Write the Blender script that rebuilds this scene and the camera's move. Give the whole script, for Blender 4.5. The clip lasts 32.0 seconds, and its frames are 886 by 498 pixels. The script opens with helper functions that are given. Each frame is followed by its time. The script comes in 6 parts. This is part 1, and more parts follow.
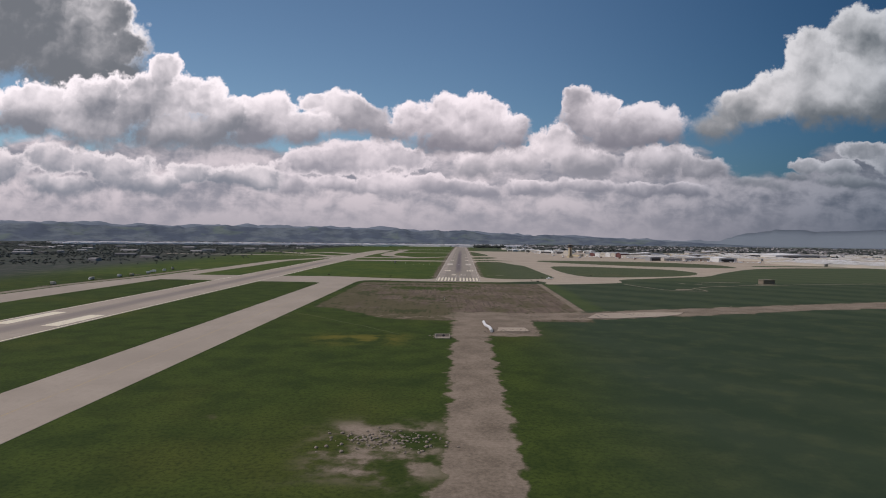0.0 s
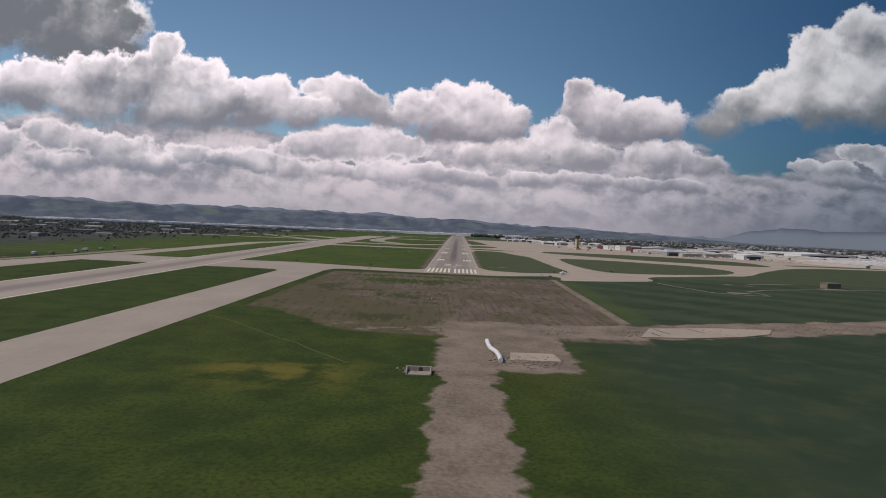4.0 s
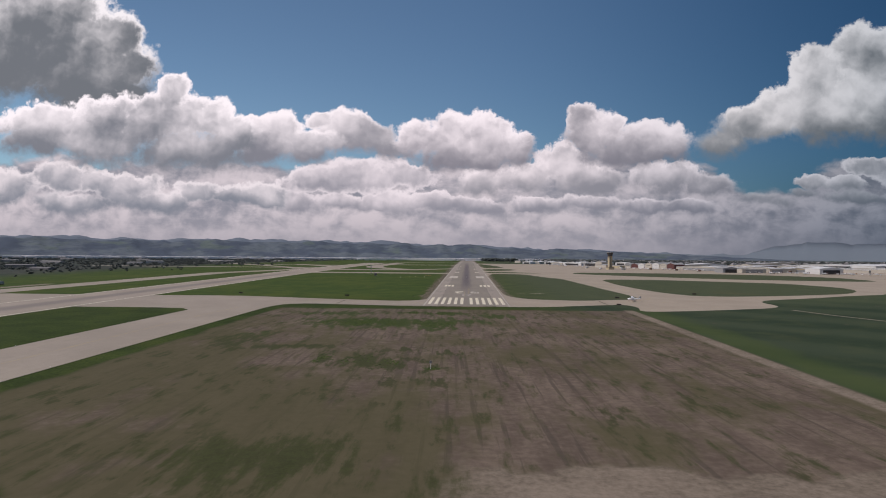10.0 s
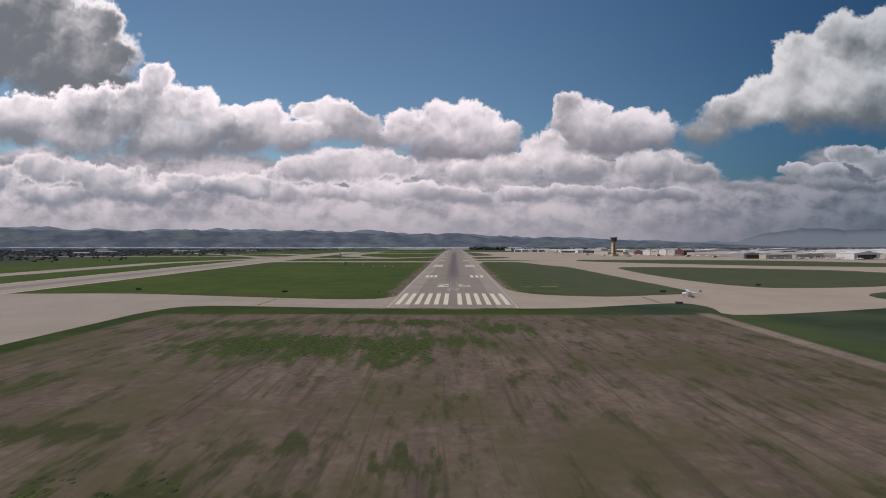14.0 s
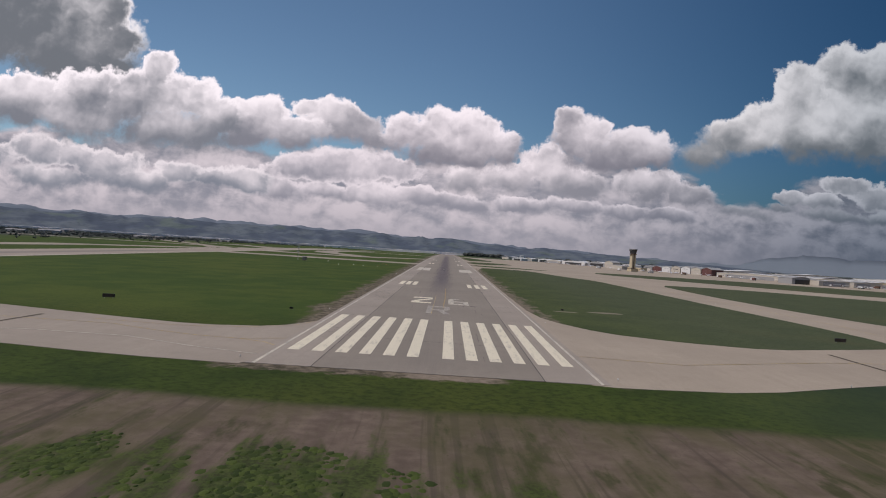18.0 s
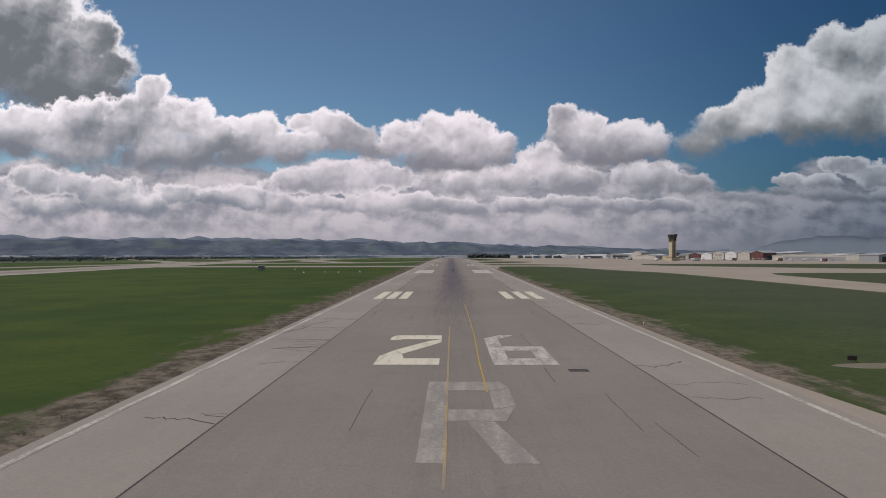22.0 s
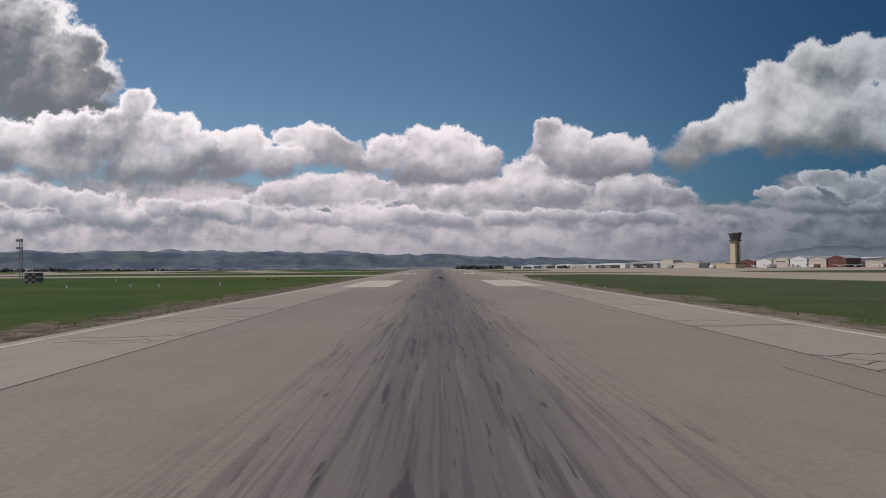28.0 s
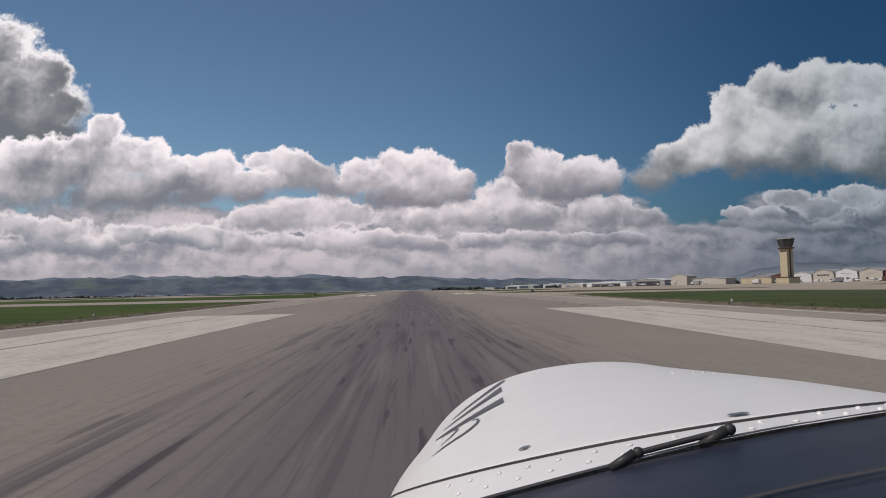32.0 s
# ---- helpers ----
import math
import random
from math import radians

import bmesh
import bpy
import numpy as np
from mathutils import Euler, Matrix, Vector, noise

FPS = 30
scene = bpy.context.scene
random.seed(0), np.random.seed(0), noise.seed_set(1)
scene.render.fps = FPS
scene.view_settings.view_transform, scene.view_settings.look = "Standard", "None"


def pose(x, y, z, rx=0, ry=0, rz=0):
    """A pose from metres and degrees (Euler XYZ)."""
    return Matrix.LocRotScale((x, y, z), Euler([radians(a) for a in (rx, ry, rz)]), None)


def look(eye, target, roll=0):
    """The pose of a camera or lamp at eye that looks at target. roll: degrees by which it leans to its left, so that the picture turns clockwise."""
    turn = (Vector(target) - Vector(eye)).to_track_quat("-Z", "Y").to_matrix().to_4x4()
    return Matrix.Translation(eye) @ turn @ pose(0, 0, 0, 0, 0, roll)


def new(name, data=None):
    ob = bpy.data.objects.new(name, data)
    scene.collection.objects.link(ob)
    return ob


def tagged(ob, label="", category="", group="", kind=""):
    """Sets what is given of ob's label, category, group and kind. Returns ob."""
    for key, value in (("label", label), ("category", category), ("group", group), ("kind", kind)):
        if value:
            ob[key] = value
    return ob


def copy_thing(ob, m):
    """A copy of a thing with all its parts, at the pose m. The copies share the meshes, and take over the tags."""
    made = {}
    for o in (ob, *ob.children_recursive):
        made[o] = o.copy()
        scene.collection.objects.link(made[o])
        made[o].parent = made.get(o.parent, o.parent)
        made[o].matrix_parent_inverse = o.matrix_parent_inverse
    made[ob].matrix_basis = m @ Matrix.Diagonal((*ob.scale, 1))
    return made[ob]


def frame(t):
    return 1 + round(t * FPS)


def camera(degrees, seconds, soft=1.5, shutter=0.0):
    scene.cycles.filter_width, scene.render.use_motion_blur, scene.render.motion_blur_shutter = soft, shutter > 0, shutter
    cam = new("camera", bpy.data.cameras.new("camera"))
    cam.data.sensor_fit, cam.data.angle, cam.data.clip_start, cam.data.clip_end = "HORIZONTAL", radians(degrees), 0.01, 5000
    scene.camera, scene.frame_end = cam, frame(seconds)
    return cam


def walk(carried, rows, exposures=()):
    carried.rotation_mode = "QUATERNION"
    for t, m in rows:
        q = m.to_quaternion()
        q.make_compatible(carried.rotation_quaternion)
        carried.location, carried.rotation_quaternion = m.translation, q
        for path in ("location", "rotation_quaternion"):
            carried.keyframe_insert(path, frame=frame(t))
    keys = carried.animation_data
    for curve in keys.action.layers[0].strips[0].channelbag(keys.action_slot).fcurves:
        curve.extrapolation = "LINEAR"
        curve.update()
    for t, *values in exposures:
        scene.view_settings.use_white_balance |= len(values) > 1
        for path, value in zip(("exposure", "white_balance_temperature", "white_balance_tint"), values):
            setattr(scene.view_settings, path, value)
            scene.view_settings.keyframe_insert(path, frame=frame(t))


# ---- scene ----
FOV = 72.03
# seconds, east, north, height, yaw, pitch, roll of the approach, from short final to the touchdown
FLIGHT = [
    (0.0, 3.68, -617.57, 48.81, 1.76, -1.49, 0.61),
    (0.5, 3.05, -602.64, 48.46, 2.23, -1.14, -0.76),
    (1.0, 2.40, -587.73, 47.98, 2.67, -1.62, 0.17),
    (1.5, 1.84, -572.89, 47.47, 2.59, -2.27, -1.44),
    (2.0, 1.52, -558.09, 46.94, 3.22, -2.03, 0.77),
    (2.5, 1.56, -543.29, 46.34, 2.78, -2.62, -1.63),
    (4.5, 5.08, -484.47, 40.24, 1.19, -2.25, 3.16),
    (5.0, 4.65, -469.31, 39.43, 1.24, -1.30, 3.02),
    (5.5, 3.81, -454.14, 38.51, 1.39, -0.48, 2.67),
    (6.0, 2.61, -439.02, 37.45, 1.81, -0.56, 2.50),
    (6.5, 1.55, -424.00, 36.40, 2.52, -0.43, -0.85),
    (7.0, 0.90, -409.15, 35.38, 3.14, -0.22, -3.84),
    (7.5, 0.72, -394.41, 34.38, 3.24, 0.19, -3.40),
    (8.0, 0.76, -379.78, 33.32, 2.67, 0.25, -2.65),
    (8.5, 0.86, -365.28, 32.25, 1.86, -0.21, -0.60),
    (9.0, 0.77, -350.95, 31.23, 1.67, -0.40, 1.96),
    (9.5, 0.49, -336.86, 30.20, 1.90, -0.46, 1.27),
    (10.0, 0.25, -323.03, 29.19, 2.29, 0.11, 0.44),
    (10.5, 0.27, -309.43, 28.26, 2.44, -0.02, -0.58),
    (11.0, 0.57, -296.12, 27.47, 2.31, -0.30, -1.77),
    (11.5, 0.87, -282.97, 26.71, 1.91, -0.11, -1.39),
    (12.0, 1.14, -269.79, 25.95, 1.27, 0.32, 2.06),
    (12.5, 1.19, -256.40, 25.16, 0.64, -0.10, 3.68),
    (13.0, 0.89, -242.77, 24.57, 0.81, -0.58, 3.32),
    (13.5, 0.45, -228.78, 24.03, 1.24, -0.83, -0.15),
    (15.5, 2.36, -164.63, 20.81, 0.23, -0.77, 1.06),
    (16.0, 2.26, -148.12, 19.94, -0.37, -0.28, 0.67),
    (16.5, 2.29, -131.64, 18.71, -0.55, -0.35, 0.65),
    (17.0, 2.08, -115.22, 17.85, 0.41, -0.39, 5.37),
    (17.5, 1.91, -98.97, 17.19, 0.69, 0.48, 6.06),
    (18.0, 1.65, -83.00, 16.53, 0.51, -0.26, 3.59),
    (18.5, 1.06, -67.41, 15.68, 1.05, -0.32, 3.63),
    (19.0, 0.36, -52.16, 14.87, 1.64, -0.05, 1.95),
    (19.5, -0.26, -37.25, 14.12, 2.14, -0.13, 0.90),
    (20.0, -0.47, -22.57, 13.43, 1.99, -0.47, -0.14),
    (20.5, -0.67, -8.07, 12.66, 1.86, -1.04, -2.03),
    (21.0, -0.96, 6.39, 11.74, 1.74, -0.67, -0.24),
    (21.5, -1.14, 21.12, 11.09, 1.30, -0.49, 0.98),
    (22.0, -1.22, 35.99, 10.27, 0.74, 0.19, -0.09),
    (22.5, -1.32, 50.92, 9.44, 0.46, 0.08, 0.10),
    (23.0, -1.24, 65.79, 8.46, 0.54, 0.56, 0.56),
    (23.5, -1.25, 80.55, 7.60, 0.84, 0.50, 1.38),
    (24.0, -1.22, 95.20, 6.84, 0.85, 1.74, -0.12),
    (24.5, -1.25, 109.78, 6.43, 0.74, 0.95, -2.30),
    (25.0, -1.35, 124.30, 6.19, 0.27, 0.51, -1.51),
    (25.5, -1.27, 138.66, 5.85, -0.50, 0.07, 1.00),
    (27.5, -0.74, 194.09, 4.58, -0.27, 0.44, 0.02),
    (28.0, -0.90, 207.83, 4.04, -0.53, 1.46, -0.35),
    (28.5, -1.22, 221.58, 3.26, -1.06, 0.65, -0.58),
    (29.0, -1.50, 235.26, 2.63, -1.42, 1.51, 0.96),
    (29.5, -1.67, 248.86, 2.36, -1.96, 1.82, 2.40),
    (30.0, -1.58, 262.35, 2.28, -1.86, 2.91, 4.67),
    (30.5, -1.11, 275.74, 2.09, -1.98, 2.79, -0.60),
    (31.0, -0.66, 289.02, 1.98, -1.37, 3.70, -0.44),
    (31.5, -0.58, 302.21, 1.85, -1.74, 4.20, 0.11),
    (32.0, -0.67, 315.34, 1.91, -2.95, 3.56, -1.22),
]


def flight_pose(x, y, z, yaw, pitch, roll):
    a, b = radians(yaw), radians(pitch)
    ahead = Vector((-math.sin(a) * math.cos(b), math.cos(a) * math.cos(b), math.sin(b)))
    eye = Vector((x, y, z))
    return look(eye, eye + ahead, roll)


cam = camera(FOV, 32.0, soft=1.0)
walk(cam, [(t, flight_pose(*row)) for t, *row in FLIGHT], [(0.0, 0.06, 6550.0, 18.0), (17.0, 0.05, 6520.0, 18.5), (21.0, -0.03, 6430.0, 16.0), (25.5, -0.03, 6420.0, 15.0), (30.0, 0.03, 6560.0, 16.0), (32.0, 0.0, 6560.0, 15.5)])

# ---- light ----
SUN_AZ, SUN_EL = -105.0, 52.0  # degrees clockwise from the runway's heading, and above the ground


class Net:
    """A short way to write node trees."""

    def __init__(self, tree):
        self.tree, self.nodes, self.links = tree, tree.nodes, tree.links

    def put(self, socket, value):
        if isinstance(value, bpy.types.NodeSocket):
            self.links.new(value, socket)
        elif value is not None:
            socket.default_value = value

    def node(self, kind):
        return self.nodes.new(kind)

    def math(self, op, a, b=None, c=None, clamp=False):
        n = self.node("ShaderNodeMath")
        n.operation, n.use_clamp = op, clamp
        for s, v in zip(n.inputs, (a, b, c)):
            self.put(s, v)
        return n.outputs[0]

    def vmath(self, op, a, b=None, c=None):
        n = self.node("ShaderNodeVectorMath")
        n.operation = op
        for s, v in zip(n.inputs, (a, b, c)):
            self.put(s, v)
        return n.outputs["Value" if op in ("LENGTH", "DOT_PRODUCT", "DISTANCE") else "Vector"]

    def scaled(self, v, k):
        return self.vmath("MULTIPLY", v, k if isinstance(k, tuple) else (k, k, k))

    def ramp(self, x, lo, hi, a=0.0, b=1.0):
        n = self.node("ShaderNodeMapRange")
        n.interpolation_type = "SMOOTHSTEP"
        for s, v in zip(n.inputs, (x, lo, hi, a, b)):
            self.put(s, v)
        return n.outputs[0]

    def mix(self, f, a, b):
        n = self.node("ShaderNodeMix")
        n.data_type = "RGBA"
        for s, v in zip((n.inputs[0], n.inputs[6], n.inputs[7]), (f, a, b)):
            self.put(s, (*v, 1.0) if isinstance(v, tuple) and len(v) == 3 else v)
        return n.outputs[2]

    def noise(self, vec, scale, detail=4.0, rough=0.55, out=0, distortion=0.0):
        n = self.node("ShaderNodeTexNoise")
        self.put(n.inputs["Vector"], vec)
        n.inputs["Scale"].default_value, n.inputs["Detail"].default_value = scale, detail
        n.inputs["Roughness"].default_value, n.inputs["Distortion"].default_value = rough, distortion
        return n.outputs[out]

    def split(self, vec):
        n = self.node("ShaderNodeSeparateXYZ")
        self.put(n.inputs[0], vec)
        return n.outputs

    def join(self, x, y, z):
        n = self.node("ShaderNodeCombineXYZ")
        for s, v in zip(n.inputs, (x, y, z)):
            self.put(s, v)
        return n.outputs[0]


def within(net, x, lo, hi, soft):
    return net.math("MULTIPLY", net.ramp(x, lo - soft, lo + soft), net.ramp(x, hi + soft, hi - soft))


def both(net, *masks):
    out = masks[0]
    for m in masks[1:]:
        out = net.math("MULTIPLY", out, m)
    return out


# cumulus heaps: sideways and upward slope from the eye, half width, half height
WEST_TOWER = [(-0.66, 0.305, 0.105, 0.075), (-0.605, 0.352, 0.055, 0.042), (-0.568, 0.305, 0.032, 0.030), (-0.572, 0.262, 0.042, 0.028), (-0.63, 0.240, 0.090, 0.042), (-0.78, 0.35, 0.13, 0.10), (-0.70, 0.40, 0.08, 0.05), (-0.97, 0.33, 0.15, 0.12)]
WEST_BANK = [(-0.495, 0.262, 0.027, 0.030), (-0.525, 0.222, 0.070, 0.040), (-0.443, 0.214, 0.050, 0.032), (-0.615, 0.180, 0.120, 0.040), (-0.398, 0.190, 0.040, 0.032), (-0.47, 0.160, 0.115, 0.034), (-0.72, 0.170, 0.060, 0.025), (-0.72, 0.208, 0.060, 0.026), (-0.60, 0.215, 0.060, 0.030)]
SECOND_BANK = [(-0.345, 0.203, 0.030, 0.024), (-0.302, 0.202, 0.032, 0.026), (-0.325, 0.168, 0.064, 0.032), (-0.262, 0.165, 0.044, 0.028)]
THIRD_BANK = [(-0.243, 0.214, 0.022, 0.013), (-0.195, 0.203, 0.036, 0.023), (-0.168, 0.180, 0.043, 0.024), (-0.215, 0.182, 0.040, 0.022), (-0.130, 0.162, 0.040, 0.016)]
MIDDLE_BANK = [(-0.080, 0.178, 0.040, 0.026), (-0.030, 0.184, 0.045, 0.031), (0.026, 0.184, 0.040, 0.032), (0.066, 0.168, 0.028, 0.026), (0.0, 0.150, 0.092, 0.026)]
EAST_BANK = [(0.184, 0.217, 0.020, 0.024), (0.214, 0.190, 0.044, 0.032), (0.243, 0.205, 0.018, 0.014), (0.288, 0.182, 0.036, 0.025), (0.325, 0.173, 0.030, 0.028), (0.265, 0.156, 0.076, 0.026)]
EAST_FOOT = [(0.150, 0.145, 0.034, 0.030), (0.100, 0.118, 0.052, 0.022), (0.185, 0.116, 0.060, 0.024), (0.320, 0.118, 0.054, 0.021), (0.385, 0.105, 0.040, 0.015), (0.030, 0.108, 0.045, 0.017)]
EAST_TOWER = [(0.695, 0.330, 0.046, 0.034), (0.628, 0.318, 0.052, 0.037), (0.562, 0.288, 0.036, 0.034), (0.510, 0.238, 0.040, 0.028), (0.450, 0.202, 0.036, 0.027), (0.402, 0.166, 0.030, 0.021), (0.424, 0.184, 0.030, 0.022), (0.480, 0.216, 0.036, 0.026), (0.590, 0.230, 0.080, 0.050), (0.670, 0.250, 0.070, 0.060), (0.790, 0.225, 0.100, 0.060), (0.780, 0.335, 0.060, 0.030), (0.93, 0.28, 0.12, 0.09)]
EAST_SHELF = [(0.550, 0.112, 0.030, 0.010), (0.600, 0.112, 0.034, 0.011), (0.640, 0.142, 0.034, 0.012), (0.700, 0.124, 0.038, 0.013), (0.760, 0.144, 0.046, 0.015), (0.620, 0.090, 0.046, 0.009), (0.710, 0.094, 0.048, 0.010), (0.540, 0.094, 0.028, 0.008), (0.480, 0.080, 0.040, 0.009), (0.830, 0.115, 0.060, 0.018)]
LEFT_PUFFS = [(-0.688, 0.118, 0.044, 0.022), (-0.625, 0.112, 0.030, 0.017), (-0.572, 0.100, 0.050, 0.024), (-0.445, 0.096, 0.032, 0.018), (-0.388, 0.090, 0.030, 0.014), (-0.345, 0.092, 0.036, 0.017), (-0.52, 0.078, 0.060, 0.015), (-0.66, 0.070, 0.070, 0.017), (-0.78, 0.100, 0.050, 0.024)]
MIDDLE_PUFFS = [(-0.255, 0.115, 0.050, 0.018), (-0.180, 0.122, 0.055, 0.022), (-0.105, 0.118, 0.044, 0.020), (-0.29, 0.082, 0.046, 0.013), (-0.21, 0.078, 0.050, 0.013), (-0.13, 0.080, 0.046, 0.013), (-0.05, 0.078, 0.050, 0.013), (0.02, 0.072, 0.040, 0.011), (0.11, 0.075, 0.040, 0.010), (0.20, 0.080, 0.040, 0.010), (0.28, 0.078, 0.036, 0.010), (0.36, 0.074, 0.040, 0.009)]


def build_sky():
    world = bpy.data.worlds.new("sky")
    scene.world = world
    world.use_nodes = True
    net = Net(world.node_tree)
    net.nodes.clear()
    sky = net.node("ShaderNodeTexSky")
    sky.sky_type, sky.sun_disc = "NISHITA", False
    sky.sun_elevation, sky.sun_rotation = radians(SUN_EL), radians(-SUN_AZ)
    sky.air_density, sky.dust_density, sky.ozone_density = 1.0, 0.6, 2.5
    blue = net.scaled(sky.outputs[0], (0.060, 0.080, 0.086))
    way = net.split(net.node("ShaderNodeTexCoord").outputs["Generated"])
    fore = net.math("MAXIMUM", net.math("ABSOLUTE", way[1]), 0.12)
    p0 = net.join(net.math("DIVIDE", way[0], fore), net.math("DIVIDE", way[2], fore), 0.0)

    def sway(vec, scale, amount, detail=3.0):
        shift = net.noise(vec, scale, detail, 0.5, 1)
        return net.vmath("ADD", vec, net.scaled(net.vmath("SUBTRACT", shift, (0.5, 0.5, 0.5)), (amount, amount * 0.8, 0.0)))

    def billows(vec, scale, detail=4.0, rough=0.58):
        """Rounded puffs on puffs, from 0 to 1."""
        n = net.node("ShaderNodeTexVoronoi")
        n.feature, n.voronoi_dimensions, n.normalize = "F1", "2D", True
        net.put(n.inputs["Vector"], vec)
        n.inputs["Scale"].default_value, n.inputs["Detail"].default_value = scale, detail
        n.inputs["Roughness"].default_value, n.inputs["Lacunarity"].default_value = rough, 2.3
        return net.math("SUBTRACT", 1.0, n.outputs["Distance"])

    height = net.split(p0)[1]
    p = sway(sway(sway(p0, 9.0, 0.050), 30.0, 0.026), 90.0, 0.007)
    puff = sway(p0, 40.0, 0.018)
    b1 = billows(puff, 16.0)
    fine = net.math("SUBTRACT", net.noise(p0, 60.0, 7.0, 0.62), 0.5)
    ragged = net.math("MAXIMUM", net.math("ADD", net.math("MULTIPLY", net.math("SUBTRACT", b1, 0.72), 1.45), net.math("MULTIPLY", fine, 0.60)), -0.45)

    def facing(scale, step, detail=5.0, rough=0.55):
        """Soft light on lumps: a cloud noise against itself, a step towards the sun."""
        return net.math("SUBTRACT", net.noise(puff, scale, detail, rough), net.noise(net.vmath("ADD", puff, (-0.5 * step, step, 0.0)), scale, detail, rough))

    lumps = net.math("SUBTRACT", billows(puff, 11.0, 3.0, 0.5), billows(net.vmath("ADD", puff, (-0.010, 0.020, 0.0)), 11.0, 3.0, 0.5))
    bumps = net.math("ADD", net.math("MULTIPLY", lumps, 0.42), net.math("MULTIPLY", facing(11.0, 0.024, 4.0, 0.5), 1.9))
    little = net.math("MULTIPLY", facing(40.0, 0.008), 0.55)
    soft = net.math("SUBTRACT", net.noise(p0, 7.0, 4.0, 0.5), 0.5)

    def heaps(below, blobs, base, dark, bright, shade=0.0, rim_gain=0.5, small=1.0, foot=0.050):
        """One cloud of several heaps over one level base, laid over what is behind it: ragged lit crown, soft grey base."""
        field, lift, weight = None, None, None
        for u, v, ru, rv in blobs:
            q = net.vmath("MULTIPLY_ADD", p, (1 / ru, 1 / rv, 0), (-u / ru, -v / rv, 0))
            inside = net.math("SUBTRACT", 1.42, net.vmath("LENGTH", q))
            w = net.math("POWER", net.math("MAXIMUM", net.math("ADD", inside, 0.5), 0.0), 2.0)
            up = net.math("MULTIPLY", net.vmath("DOT_PRODUCT", q, (-0.22, 0.90, 0)), w)
            if field is None:
                field, lift, weight = inside, up, w
            else:
                field, lift, weight = net.math("SMOOTH_MAX", field, inside, 0.22), net.math("ADD", lift, up), net.math("ADD", weight, w)
        over = net.math("SUBTRACT", net.split(p)[1], base)
        field = net.math("SMOOTH_MIN", field, net.math("MULTIPLY_ADD", over, 16.0, 0.85), 0.3)
        rise = net.math("DIVIDE", lift, net.math("ADD", weight, 0.04))
        body = net.math("ADD", field, net.math("MULTIPLY", ragged, small))
        cover = net.ramp(body, 0.0, net.ramp(over, -0.03, foot, 1.5, 0.26))
        crown = net.ramp(over, -0.01, foot)
        rim = net.math("MULTIPLY", net.ramp(body, 0.65, 0.05), crown)
        lit = net.math("ADD", net.math("MULTIPLY", rise, 0.42), net.math("MULTIPLY", rim, rim_gain))
        lit = net.math("ADD", lit, net.math("MULTIPLY_ADD", crown, 0.70, -0.55))
        lit = net.math("ADD", lit, net.math("MULTIPLY", net.math("ADD", bumps, little), net.math("MULTIPLY_ADD", crown, 0.70, 0.30)))
        lit = net.math("ADD", lit, net.math("MULTIPLY", soft, 1.9))
        tone = net.ramp(lit, -0.72 + shade, 0.95 + shade)
        return net.mix(cover, below, net.mix(tone, dark, bright))

    # the sky deepens away from the sun
    aside = net.ramp(net.split(p0)[0], -0.45, 0.85)
    deep = net.mix(aside, (1.24, 1.10, 1.01), (0.34, 0.50, 0.58))
    seen = net.vmath("MULTIPLY", blue, deep)
    # rows of far clouds that close the sky above the horizon
    rows = net.vmath("MULTIPLY", sway(sway(p0, 11.0, 0.05), 34.0, 0.018), (1.0, 1.75, 1.0))
    r1, r2 = billows(rows, 15.0, 4.0, 0.5), billows(net.vmath("ADD", rows, (-0.010, 0.030, 0.0)), 15.0, 4.0, 0.5)
    wide = net.noise(net.vmath("MULTIPLY", p0, (1.0, 2.5, 1.0)), 6.0, 4.0, 0.5)
    bank = net.math("ADD", net.ramp(height, 0.205, 0.080, -0.52, 1.0), net.math("ADD", net.math("SUBTRACT", r1, 0.72), net.math("MULTIPLY", net.math("SUBTRACT", wide, 0.5), 1.5)))
    bank = net.math("SUBTRACT", bank, both(net, within(net, net.split(p)[0], 0.40, 0.56, 0.05), net.ramp(height, 0.075, 0.110, 0.0, 0.75)))
    lit_bank = net.math("ADD", net.math("MULTIPLY", net.math("SUBTRACT", r1, r2), 1.7), net.math("MULTIPLY", net.math("SUBTRACT", wide, 0.46), 2.6))
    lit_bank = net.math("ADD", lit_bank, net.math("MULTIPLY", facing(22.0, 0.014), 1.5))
    bank_tone = net.mix(net.ramp(net.math("SUBTRACT", lit_bank, net.ramp(height, 0.085, 0.13, 0.0, 0.22)), -0.62, 0.70), (0.250, 0.264, 0.304), (0.62, 0.580, 0.600))
    seen = net.mix(net.ramp(bank, 0.0, 0.45), seen, bank_tone)
    seen = heaps(seen, EAST_SHELF, 0.080, (0.28, 0.295, 0.32), (0.90, 0.85, 0.85), 0.06, 0.60, 1.2, 0.050)
    seen = heaps(seen, MIDDLE_PUFFS, 0.050, (0.265, 0.272, 0.31), (0.80, 0.750, 0.768), 0.10, 0.65, 1.1, 0.050)
    seen = heaps(seen, LEFT_PUFFS, 0.055, (0.215, 0.240, 0.280), (0.80, 0.76, 0.77), 0.16, 0.75, 1.1, 0.050)
    seen = heaps(seen, EAST_FOOT, 0.082, (0.28, 0.285, 0.315), (0.90, 0.84, 0.85), 0.04, 0.55, 1.1, 0.055)
    seen = heaps(seen, EAST_TOWER, 0.135, (0.22, 0.24, 0.255), (1.04, 0.99, 0.96), -0.02, 0.50, 0.9, 0.12)
